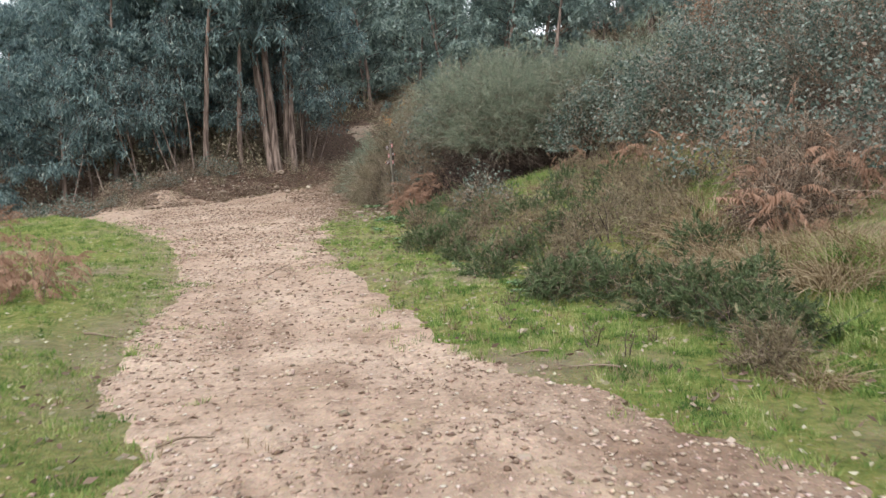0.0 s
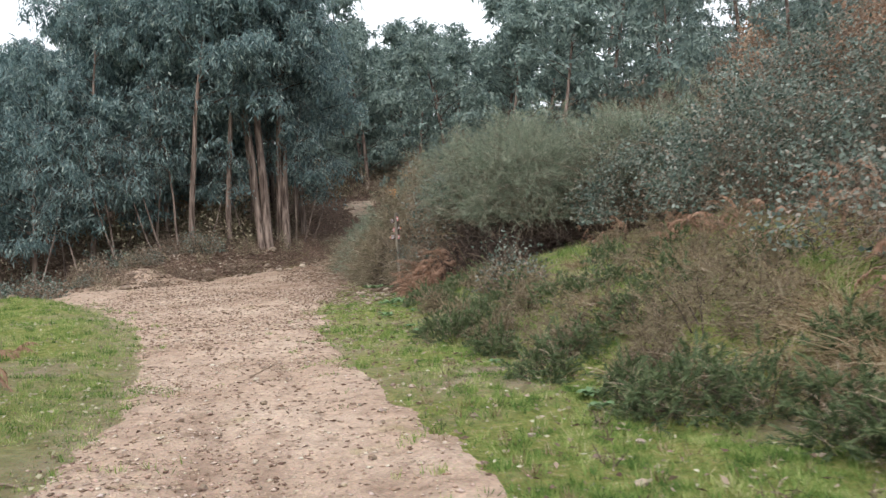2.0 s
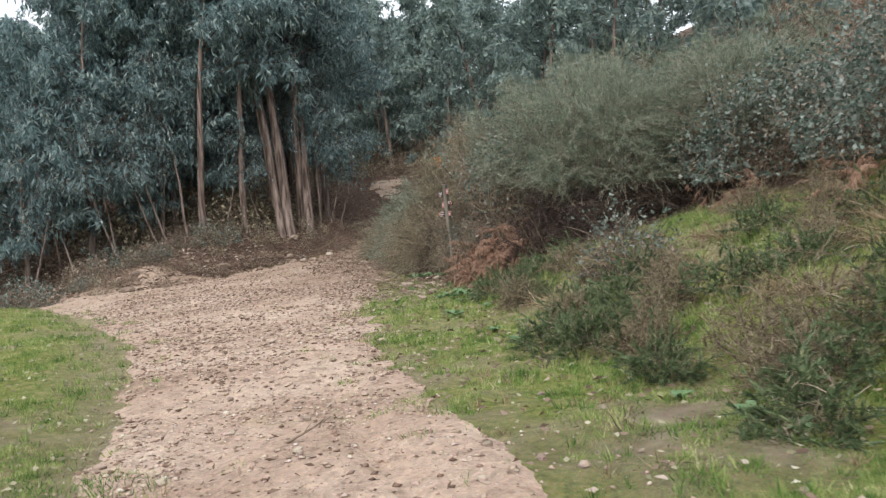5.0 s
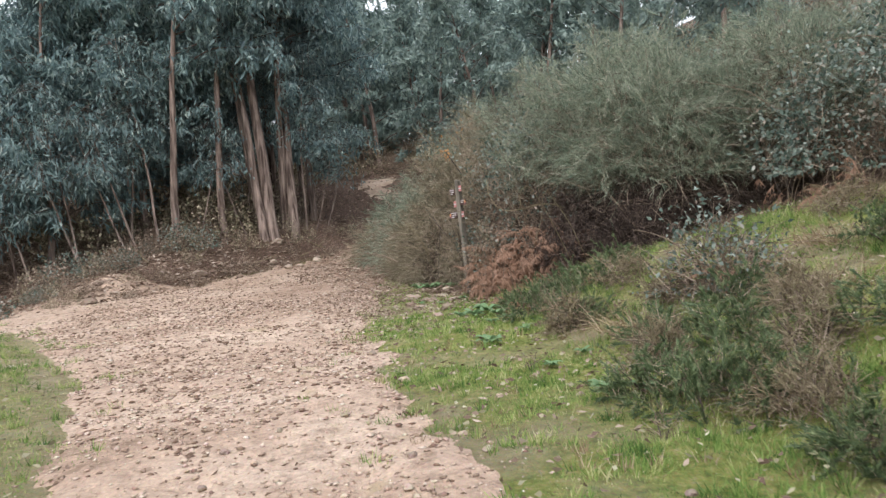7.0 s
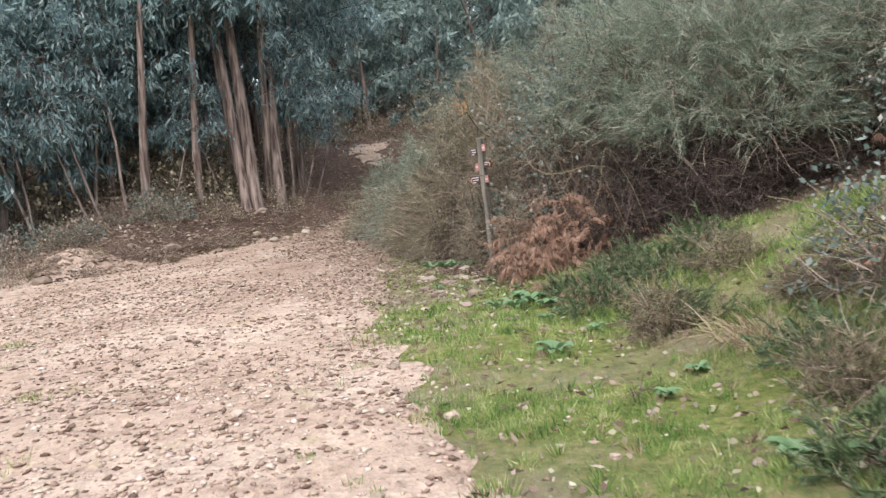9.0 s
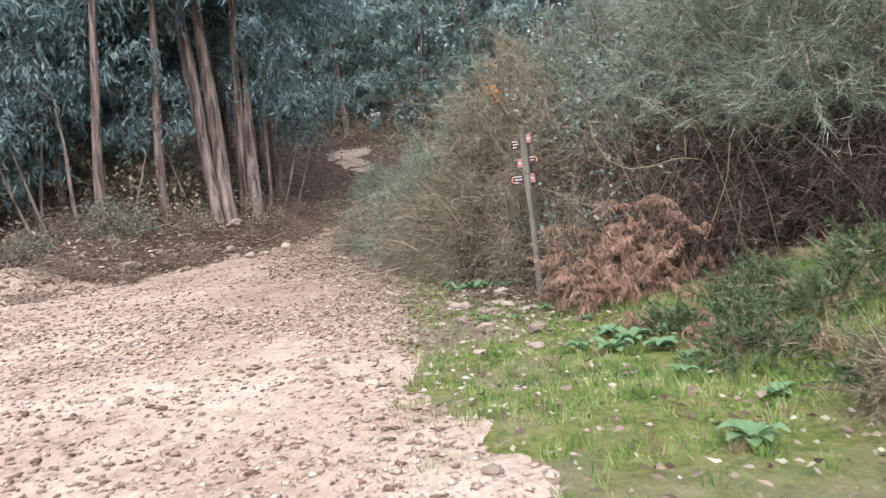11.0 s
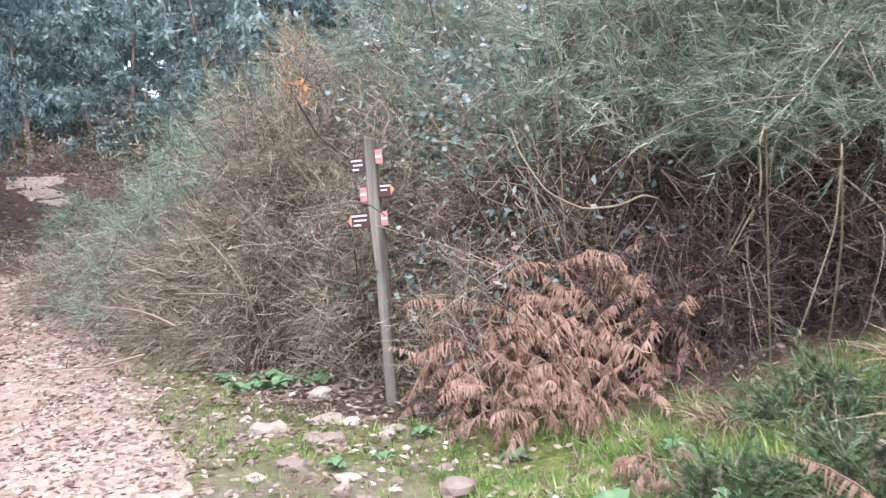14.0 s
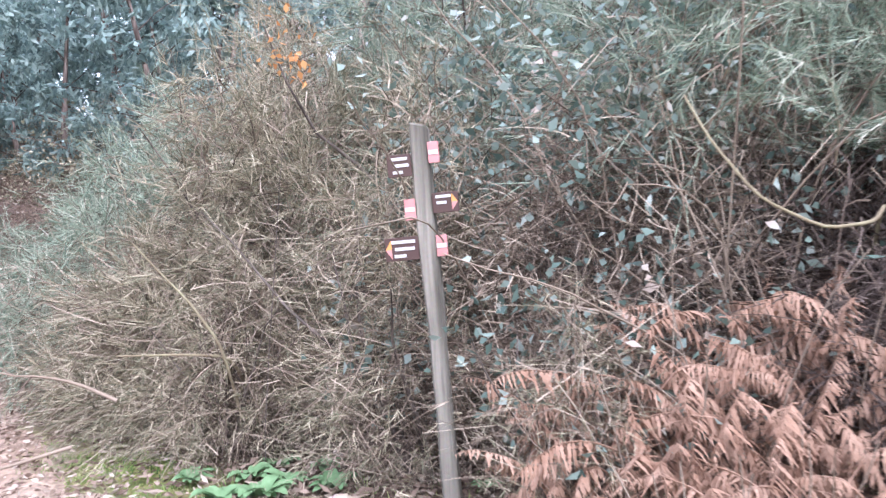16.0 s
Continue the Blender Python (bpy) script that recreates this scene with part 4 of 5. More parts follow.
def bracken(seed, x, y, spread, h, count, label="clump of dead rust-brown bracken fronds"):
    rng = np.random.default_rng(seed)
    root = thing("dead_bracken", label, "fern", "dead bracken", at=(x, y, ground_at(x, y)))
    for i in range(int(count * (3.0 if y > 21 and x < 2 else 2.0))):
        a, far = rng.uniform(0, 2 * np.pi), rng.uniform(0, 0.75)
        lying = rng.uniform(0, 1) < 0.5
        base = (np.cos(a) * spread * far, np.sin(a) * spread * far, rng.uniform(0.1, 0.75) * h * (0.9 - 0.5 * far))
        a += rng.uniform(-0.9, 0.9)
        part("frond", frond(rng, base, (np.cos(a) * 0.8, np.sin(a) * 0.8, rng.uniform(-0.3, 0.2) if lying else rng.uniform(0.5, 1.7)), rng.uniform(0.35, 0.75) * (0.32 + 0.42 * h) * (1.0 if y > 21 else 1.3), 24), M_FERN, root)
    for i in range(5):
        a = rng.uniform(0, 2 * np.pi)
        st = bend(rng, (np.cos(a) * spread * 0.3, np.sin(a) * spread * 0.3, -0.05), (np.cos(a) * 0.3, np.sin(a) * 0.3, 1), h * 0.9, 6, 0.1)
        part("stalk", tube(st, 0.007 * (1 - np.linspace(0, 0.6, 7)), 4), M_TWIG, root)
    return root


for i, (x, y, sp, h, n) in enumerate(((-0.78, 22.85, 0.55, 1.30, 26), (-0.25, 22.5, 0.65, 1.25, 28), (-0.95, 22.35, 0.45, 0.65, 20), (0.15, 22.2, 0.5, 0.8, 14), (-0.55, 21.9, 0.4, 0.45, 12), (0.45, 22.5, 0.5, 1.15, 14), (-0.45, 22.75, 0.45, 1.5, 14), (0.0, 22.35, 0.5, 1.15, 14), (-0.75, 22.1, 0.4, 0.7, 12), (-1.1, 23.1, 0.3, 0.5, 8), (-0.88, 21.15, 0.16, 0.26, 10), (-0.6, 19.9, 0.25, 0.45, 6),
                                      (3.75, 8.9, 0.6, 0.85, 20), (3.9, 9.9, 0.6, 0.85, 16), (4.5, 9.5, 0.6, 1.1, 14), (4.7, 10.8, 0.7, 1.1, 14), (4.2, 13.4, 0.6, 0.7, 14), (4.3, 15.2, 0.8, 0.9, 18), (3.8, 16.4, 0.7, 0.8, 16), (4.2, 18.0, 0.6, 0.7, 12), (5.2, 12.6, 0.8, 1.2, 16),
                                      (5.6, 14.2, 0.8, 1.2, 14), (1.0, 16.8, 0.3, 0.5, 8), (3.0, 20.0, 0.5, 0.6, 9), (3.3, 18.8, 0.5, 0.6, 8),
                                      (-5.0, 9.9, 0.7, 0.95, 22), (-5.5, 11.0, 0.6, 0.75, 18), (-6.1, 10.4, 0.5, 0.6, 12), (-6.4, 13.9, 0.35, 0.4, 9), (-8.6, 16.8, 0.5, 0.45, 9), (-11.2, 21.5, 0.6, 0.5, 10), (-12.8, 24.2, 0.8, 0.6, 12), (-8.8, 33.0, 0.6, 0.6, 9), (-10.6, 32.4, 0.6, 0.6, 9))):
    bracken(200 + i, x, y, sp, h, n)


# ---- broad-leaved rosettes ----
def rosette(seed, x, y, r, n):
    rng = np.random.default_rng(seed)
    root = thing("foxglove_plant", "low rosette of broad soft green leaves", "plant", "verge plants", at=(x, y, ground_at(x, y)))
    for i in range(n):
        a = i * 2.4 + rng.uniform(-0.3, 0.3)
        ln = r * rng.uniform(0.6, 1.1)
        out = np.array([np.cos(a), np.sin(a), 0])
        sd = np.array([-np.sin(a), np.cos(a), 0])
        rise = rng.uniform(0.25, 0.8)
        rows = []
        for k in range(6):
            t = k / 5
            c = out * ln * t + np.array([0, 0, 0.02 + ln * rise * np.sin(t * 2.2) * 0.6])
            w = ln * 0.24 * np.sin(np.pi * (0.08 + 0.9 * t)) + 0.004
            cup = np.array([0, 0, 0.35 * w])
            rows += [c - sd * w + cup, c, c + sd * w + cup]
        fs = [(k * 3 + j, k * 3 + j + 1, k * 3 + j + 4, k * 3 + j + 3) for k in range(5) for j in range(2)]
        part("leaf", (np.array(rows), np.array(fs)), M_PLANT, root, smooth=True)
    return root


for i, (x, y, r, n) in enumerate(((-1.38, 18.0, 0.24, 12), (-0.70, 15.2, 0.22, 11), (0.56, 11.25, 0.2, 10), (0.88, 10.2, 0.2, 10), (0.90, 9.76, 0.2, 10), (1.16, 9.47, 0.22, 11), (-1.42, 20.35, 0.26, 12), (-1.2, 20.6, 0.26, 12), (-1.05, 20.25, 0.24, 12), (-1.3, 20.9, 0.2, 10),
                                  (-0.85, 20.6, 0.22, 10), (-2.0, 24.6, 0.26, 12), (-1.8, 24.75, 0.24, 11), (-2.2, 24.75, 0.22, 11), (-1.95, 25.0, 0.22, 10), (-1.6, 24.5, 0.2, 9), (-2.16, 22.4, 0.12, 8), (-1.85, 22.45, 0.13, 8), (-1.2, 22.0, 0.14, 8), (-0.4, 15.1, 0.2, 10),
                                  (-1.45, 22.75, 0.13, 8), (0.2, 12.4, 0.15, 8), (0.45, 11.7, 0.16, 8), (-0.9, 18.7, 0.15, 8), (-1.25, 19.3, 0.14, 8), (-1.7, 25.2, 0.2, 9), (-2.25, 25.2, 0.18, 9), (-1.5, 24.9, 0.18, 9), (-0.95, 23.9, 0.12, 7), (-1.0, 19.8, 0.15, 8), (-0.6, 21.3, 0.14, 8), (-1.6, 20.7, 0.16, 8), (-0.5, 17.2, 0.16, 8), (-0.9, 16.6, 0.13, 8))):
    rosette(300 + i, x, y, r * 0.74, n + 5)


# ---- grass ----
def turf(seed, n, x0, x1, y0, y1, length, width, keep, mat, label, dense=0):
    """Grass blades strewn over the ground where keep() allows."""
    rng = np.random.default_rng(seed)
    x, y = rng.uniform(x0, x1, n), rng.uniform(y0, y1, n)
    k = keep(x, y, rng.uniform(0, 1, n))
    x, y = x[k], y[k]
    p = np.stack([x, y, land(x, y) - 0.005], -1)
    d = np.stack([rng.normal(size=len(x)) * 0.5, rng.normal(size=len(x)) * 0.5, np.full(len(x), 0.85)], -1)
    ln = length * (0.75 + 0.6 * vnoise(x, y, 0.8, 33) + 0.6 * vnoise(x, y, 0.28, 35)).clip(0.25, 2.0)
    return tagged(part("grass", blades(rng, p, d, ln, width), mat), label, "grass", kind="stuff")


def verge(x, y, u):
    t, l = cover_of(x, y)
    dep = road_depth(x, y)
    clump = 0.30 + 0.70 * smooth01(0.45 + 1.3 * vnoise(x, y, 0.28, 35) + 0.8 * vnoise(x, y, 0.9, 36))
    return (dep < 0.12) & (u < t * clump * (1 - 0.9 * l) * smooth01((0.14 - dep) / 0.35)) | ((dep < 0.9) & (dep > 0) & (l < 0.5) & (u < 0.75 * smooth01((vnoise(x, y, 0.35, 37) - 0.15 - 0.55 * dep) / 0.2)))


def clear(x, y, u):
    return verge(x, y, u) & (np.interp(y, EDGE_Y, EDGE_R) + 5.5 > x)


turf(401, 400000, -0.8, 5.5, 2.0, 13.0, 0.037, 0.0075, clear, M_GRASS, "short green turf on the verge")
turf(402, 320000, -3.2, 4.5, 13.0, 27.0, 0.040, 0.0085, clear, M_GRASS, "short green turf on the verge")
turf(403, 230000, -8.0, -1.3, 2.5, 13.0, 0.032, 0.009, verge, M_GRASS, "short green turf beside the track")
turf(404, 150000, -14.0, -4.0, 13.0, 28.0, 0.040, 0.013, verge, M_GRASS, "short green turf beside the track")
turf(405, 90000, 0.5, 6.0, 5.0, 20.0, 0.14, 0.009, lambda x, y, u: verge(x, y, u) & (x - np.interp(y, EDGE_Y, EDGE_R) > 2.3) & (vnoise(x, y, 1.2, 44) > 0.0), M_GRASS, "longer tufted grass on the bank")
turf(406, 30000, -1.6, 3.0, 16.5, 23.0, 0.13, 0.009, lambda x, y, u: verge(x, y, u) & (x - np.interp(y, EDGE_Y, EDGE_R) > 2.0), M_GRASS, "long rough grass before the scrub")


def tufts(seed, n, x0, x1, y0, y1, keep, height, mat, label):
    """Little tufts of longer grass strewn over the turf."""
    rng = np.random.default_rng(seed)
    x, y = rng.uniform(x0, x1, n), rng.uniform(y0, y1, n)
    k = keep(x, y, rng.uniform(0, 1, n))
    x, y = np.repeat(x[k], 15), np.repeat(y[k], 15)
    n = len(x)
    a, q = rng.uniform(0, 2 * np.pi, n), rng.uniform(0, 0.06, n)
    x, y = x + np.cos(a) * q, y + np.sin(a) * q
    p = np.stack([x, y, land(x, y) - 0.01], -1)
    d = np.stack([np.cos(a) * q * 9, np.sin(a) * q * 9, np.full(n, 0.8)], -1) + rng.normal(size=(n, 3)) * 0.22
    return tagged(part("grass", blades(rng, p, d, np.full(n, height), 0.010, 0.5), mat), label, "grass", kind="stuff")


tufts(411, 3600, -0.8, 5.0, 3.0, 13.0, clear, 0.085, M_GRASS, "tufts of longer grass in the turf")
tufts(412, 3800, -3.2, 4.0, 13.0, 25.0, clear, 0.09, M_GRASS, "tufts of longer grass in the turf")
tufts(413, 2600, -8.0, -1.3, 3.0, 13.0, verge, 0.075, M_GRASS, "tufts of longer grass beside the track")
tufts(414, 3000, -12.0, -4.0, 13.0, 26.0, verge, 0.10, M_GRASS, "tufts of longer grass beside the track")
tufts(415, 900, -3.2, 4.0, 4.0, 25.0, clear, 0.09, M_DRY, "dry straw tufts in the turf")


def tussock(seed, x, y, r, h, n, mat=M_DRY, label="tussock of long dry straw-coloured grass"):
    """A tangled tussock of drooping blades."""
    rng = np.random.default_rng(seed)
    n = int(n * 0.6)
    root = thing("grass_tussock", label, "grass", "tussocks", at=(x, y, ground_at(x, y)))
    a, q = rng.uniform(0, 2 * np.pi, n), r * rng.uniform(0, 1, n) ** 0.7
    p = np.stack([np.cos(a) * q, np.sin(a) * q, np.zeros(n) - 0.02], -1)
    d = unit(np.stack([np.cos(a) * q / r * 0.6, np.sin(a) * q / r * 0.6, np.ones(n)], -1) + rng.normal(size=(n, 3)) * 0.38)
    sag = rng.normal(size=(n, 3)) * 0.30 + np.stack([np.cos(a) * 0.35, np.sin(a) * 0.35, np.full(n, -0.65)], -1)
    blade, _ = strips(p, d, h * rng.uniform(0.5, 1.25, n), sag, 0.010, rng, 3)
    tagged(part("blade_mass", blade, mat, root), kind="stuff")
    return root


for i, (x, y, r, h) in enumerate(((2.84, 8.5, 0.4, 0.5), (3.42, 7.2, 0.35, 0.5), (3.1, 8.9, 0.45, 0.55), (3.3, 9.6, 0.45, 0.5), (3.2, 8.1, 0.4, 0.5), (3.6, 8.2, 0.35, 0.5), (1.5, 10.75, 0.3, 0.28), (0.46, 14.3, 0.28, 0.3), (3.4, 10.4, 0.5, 0.5), (3.0, 9.9, 0.4, 0.45),
                                  (3.6, 11.6, 0.5, 0.5), (3.4, 13.4, 0.5, 0.45), (2.9, 14.2, 0.4, 0.4), (3.4, 15.0, 0.4, 0.4), (1.7, 13.6, 0.4, 0.4), (0.1, 17.4, 0.4, 0.35), (-0.2, 19.2, 0.3, 0.2), (0.3, 20.3, 0.3, 0.22), (1.5, 16.0, 0.4, 0.4), (2.3, 17.5, 0.4, 0.35), (-0.15, 21.3, 0.25, 0.22), (0.7, 20.7, 0.3, 0.25),
                                  (2.6, 5.7, 0.25, 0.25), (2.0, 10.1, 0.35, 0.35), (3.6, 7.3, 0.35, 0.4), (3.9, 8.0, 0.4, 0.45), (3.3, 7.7, 0.3, 0.4), (4.1, 7.4, 0.35, 0.4), (2.7, 9.0, 0.35, 0.45), (2.5, 9.6, 0.35, 0.4))):
    tussock(500 + i, x, y, r, h, 650)
for i, (x, y, r, h) in enumerate(((3.75, 7.6, 0.28, 0.30), (3.3, 6.4, 0.28, 0.24), (0.6, 20.3, 0.35, 0.22), (-0.4, 20.8, 0.35, 0.22))):
    tussock(530 + i, x, y, r, h, 900, M_GRASS, "tussock of long green grass")


# ---- signpost ----
def box(cx, cy, cz, sx, sy, sz, bev=0.004):
    bm = bmesh.new()
    bmesh.ops.create_cube(bm, size=1, matrix=Matrix.Translation((cx, cy, cz)) @ Matrix.Diagonal((sx, sy, sz, 1)))
    bmesh.ops.bevel(bm, geom=bm.edges[:], offset=bev, segments=1, affect="EDGES")
    return bm


def bm_part(name, bm, mat, parent, label=""):
    me = bpy.data.meshes.new(name)
    bm.to_mesh(me)
    bm.free()
    me.materials.append(mat)
    ob = new(name, me)
    ob.parent = parent
    return tagged(ob, label) if label else ob


post = thing("signpost", "weathered square wooden waymark post with small direction plates", "signpost", at=(-1.30, 23.65, ground_at(-1.30, 23.65)))
post.rotation_euler = (0, radians(-1.8), radians(-37))
PH = 2.0
bm = box(0, 0, PH / 2 - 0.2, 0.088, 0.088, PH + 0.4, 0.010)
bmesh.ops.subdivide_edges(bm, edges=[e for e in bm.edges if abs((e.verts[0].co - e.verts[1].co).z) > 1], cuts=16, use_grid_fill=True)
for v in bm.verts:
    v.co.x += 0.022 * noise.noise(v.co * 2.2) + 0.004 * noise.noise(v.co * 14)
    v.co.y += 0.016 * noise.noise(v.co * 2.4 + Vector((5, 0, 0))) + 0.004 * noise.noise(v.co * 17)
    if v.co.z > PH - 0.03:
        v.co.z += 0.03 - v.co.x * 0.3
bm_part("shaft", bm, M_POST, post, "grey split wooden shaft")


def plate(side, z, w, h, bars, arrow):
    """A dark plate on one side of the post, with bars for its worn lettering."""
    c = side * (0.044 + w / 2)
    pl = bm_part("sign_plate", box(c, -0.045, z, w, 0.012, h, 0.002), M_SIGN, post, "dark brown direction plate")
    for i, (off, ln) in enumerate(bars):
        bm_part("lettering", box(c + off * side, -0.053, z + h * 0.30 - i * h * 0.30, ln, 0.003, h * 0.14, 0.0005), M_WHITE, pl, "worn white lettering")
    if arrow:
        tip = c + side * (w / 2 - 0.004)
        for dz, m2 in ((1, M_YELLOW), (-1, M_RED)):
            b2 = bmesh.new()
            q = [b2.verts.new(p) for p in ((tip, -0.0525, z), (tip - side * 0.03, -0.0525, z + dz * h * 0.42), (tip - side * 0.03, -0.0525, z), (tip, -0.0545, z), (tip - side * 0.03, -0.0545, z + dz * h * 0.42), (tip - side * 0.03, -0.0545, z))]
            for f in ((0, 1, 2), (3, 5, 4), (0, 3, 4, 1), (1, 4, 5, 2), (2, 5, 3, 0)):
                b2.faces.new([q[j] for j in f])
            bm_part("arrow", b2, m2, pl)


plate(-1, PH - 0.17, 0.12, 0.11, ((0.0, 0.085), (-0.01, 0.075), (0.01, 0.05)), False)
plate(1, PH - 0.37, 0.13, 0.10, ((-0.01, 0.075), (-0.02, 0.05)), True)
plate(-1, PH - 0.58, 0.17, 0.115, ((-0.01, 0.12), (-0.015, 0.10), (0.01, 0.06)), True)
for sd, z in ((1, PH - 0.12), (-1, PH - 0.39), (1, PH - 0.58)):
    mk = bm_part("waymark", box(sd * 0.071, -0.045, z, 0.055, 0.010, 0.105, 0.002), M_RED, post, "faded red and white trail mark")
    bm_part("stripe", box(sd * 0.071, -0.0515, z + 0.0, 0.048, 0.003, 0.022, 0.0005), M_WHITE, mk)


# ---- stones, litter and sticks ----
def pebble_shape(rng):
    """An angular chip of stone with eight faces."""
    v = np.array([(1, 0, 0), (0, 1, 0), (-1, 0, 0), (0, -1, 0), (0, 0, 0.45), (0, 0, -0.4)], float)
    v += rng.uniform(-0.34, 0.34, v.shape) * np.array([1, 1, 0.6])
    return v, np.array([(0, 1, 4), (1, 2, 4), (2, 3, 4), (3, 0, 4), (1, 0, 5), (2, 1, 5), (3, 2, 5), (0, 3, 5)])


def strewn(seed, n, x0, x1, y0, y1, lo, hi, keep, mat, name, label):
    """Loose stones joined into one sheet."""
    rng = np.random.default_rng(seed)
    x, y = rng.uniform(x0, x1, n), rng.uniform(y0, y1, n)
    k = keep(x, y, rng.uniform(0, 1, n))
    x, y = x[k], y[k]
    n = len(x)
    z = land(x, y) + np.clip(road_depth(x, y) * 0.12, 0, 0.022)
    s = lo * (hi / lo) ** (rng.uniform(0, 1, n) ** 2.2)
    shapes = [pebble_shape(rng) for _ in range(12)]
    vs, fs, o = [], [], 0
    pick = rng.integers(0, 12, n)
    for j, (sv, sf) in enumerate(shapes):
        idx = np.where(pick == j)[0]
        if not len(idx):
            continue
        a = rng.uniform(0, 2 * np.pi, len(idx))
        st = rng.uniform(0.7, 1.35, (len(idx), 1))
        px = sv[None, :, 0] * st * np.cos(a)[:, None] - sv[None, :, 1] * np.sin(a)[:, None]
        py = sv[None, :, 0] * st * np.sin(a)[:, None] + sv[None, :, 1] * np.cos(a)[:, None]
        pz = np.repeat(sv[None, :, 2], len(idx), 0)
        v = np.stack([px, py, pz], -1) * s[idx][:, None, None] + np.stack([x[idx], y[idx], z[idx] + s[idx] * 0.18], -1)[:, None]
        vs.append(v.reshape(-1, 3))
        fs.append((sf[None] + (np.arange(len(idx)) * len(sv))[:, None, None]).reshape(-1, 3) + o)
        o += len(idx) * len(sv)
    return tagged(part(name, (np.concatenate(vs), np.concatenate(fs)), mat), label, "stones", kind="stuff")


def on_road(x, y, u):
    return (road_depth(x, y) > 0.02) & (u < 0.35 + 0.65 * smooth01(0.5 + vnoise(x, y, 1.3, 61) + 0.5 * vnoise(x, y, 0.4, 62)))


strewn(601, 52000, -5.0, 3.0, 2.5, 14.0, 0.005, 0.029, on_road, M_STONE, "gravel", "loose brown and pale gravel on the track")
strewn(602, 44000, -10.0, -1.5, 14.0, 25.0, 0.007, 0.040, on_road, M_STONE, "gravel", "loose brown and pale gravel on the track")
strewn(603, 11000, -13.0, -2.5, 25.0, 37.0, 0.010, 0.045, on_road, M_STONE, "gravel", "loose brown and pale gravel on the track")
strewn(604, 26000, -7.0, 3.0, 3.0, 26.0, 0.006, 0.028, lambda x, y, u: (road_depth(x, y) < 0.05) & (road_depth(x, y) > -1.6) & (u < np.exp(np.minimum(road_depth(x, y), 0) * 2.6)), M_STONE, "gravel", "pale pebbles in the turf beside the track")


M_CLOD = leaf_mat("earth_clod", [(0.0, (0.10, 0.062, 0.044)), (0.5, (0.20, 0.135, 0.098)), (1.0, (0.33, 0.24, 0.185))], 0.95, 0.1, 0.0)


def in_bands(x, y, u):
    """Clods gather along the wheel lines and at the rough middle."""
    lo, hi = np.interp(y, ROAD_Y, ROAD_L), np.interp(y, EDGE_Y, EDGE_R)
    w = (x - lo) / (hi - lo)
    rough = smooth01((y - 18) / 6)
    band = rough + np.exp(-((w - 0.36) / 0.13) ** 2) + 0.7 * np.exp(-((w - 0.66) / 0.10) ** 2) + 0.5 * smooth01((y - 13) / 6)
    return (road_depth(x, y) > 0.08) & (u < band * smooth01(0.35 + 0.9 * vnoise(x, y, 1.0, 64) + 0.7 * vnoise(x, y, 0.35, 65)))


strewn(605, 5200, -5.0, 3.0, 2.5, 14.0, 0.006, 0.032, in_bands, M_CLOD, "clods", "small dark brown earth clods on the track")
strewn(606, 30000, -11.0, -1.5, 13.0, 34.0, 0.009, 0.040, in_bands, M_CLOD, "clods", "small dark brown earth clods on the track")


def rock(seed, x, y, r, label="pale weathered stone lying in the grass", sink=0.25, flat=0.65):
    rng = np.random.default_rng(seed)
    bm = bmesh.new()
    bmesh.ops.create_icosphere(bm, subdivisions=2, radius=r)
    o = Vector(rng.uniform(-9, 9, 3))
    st = rng.uniform(0.8, 1.35)
    for v in bm.verts:
        d = v.co.normalized()
        v.co *= 1 + 0.5 * noise.noise(d * 1.2 + o) + 0.15 * noise.noise(d * 3.5 + o)
        v.co.x *= st
        v.co.z *= flat
    me = bpy.data.meshes.new("stone")
    bm.to_mesh(me)
    bm.free()
    me.materials.append(M_PALE)
    ob = new("stone", me)
    z = ground_at(x, y) + max(0, min(0.022, float(road_depth(np.array([x]), np.array([y]))[0]) * 0.12))
    ob.matrix_basis = pose(x, y, z + r * flat * (0.75 - sink), 0, 0, rng.uniform(0, 360))
    return tagged(ob, label, "stone", "loose stones")


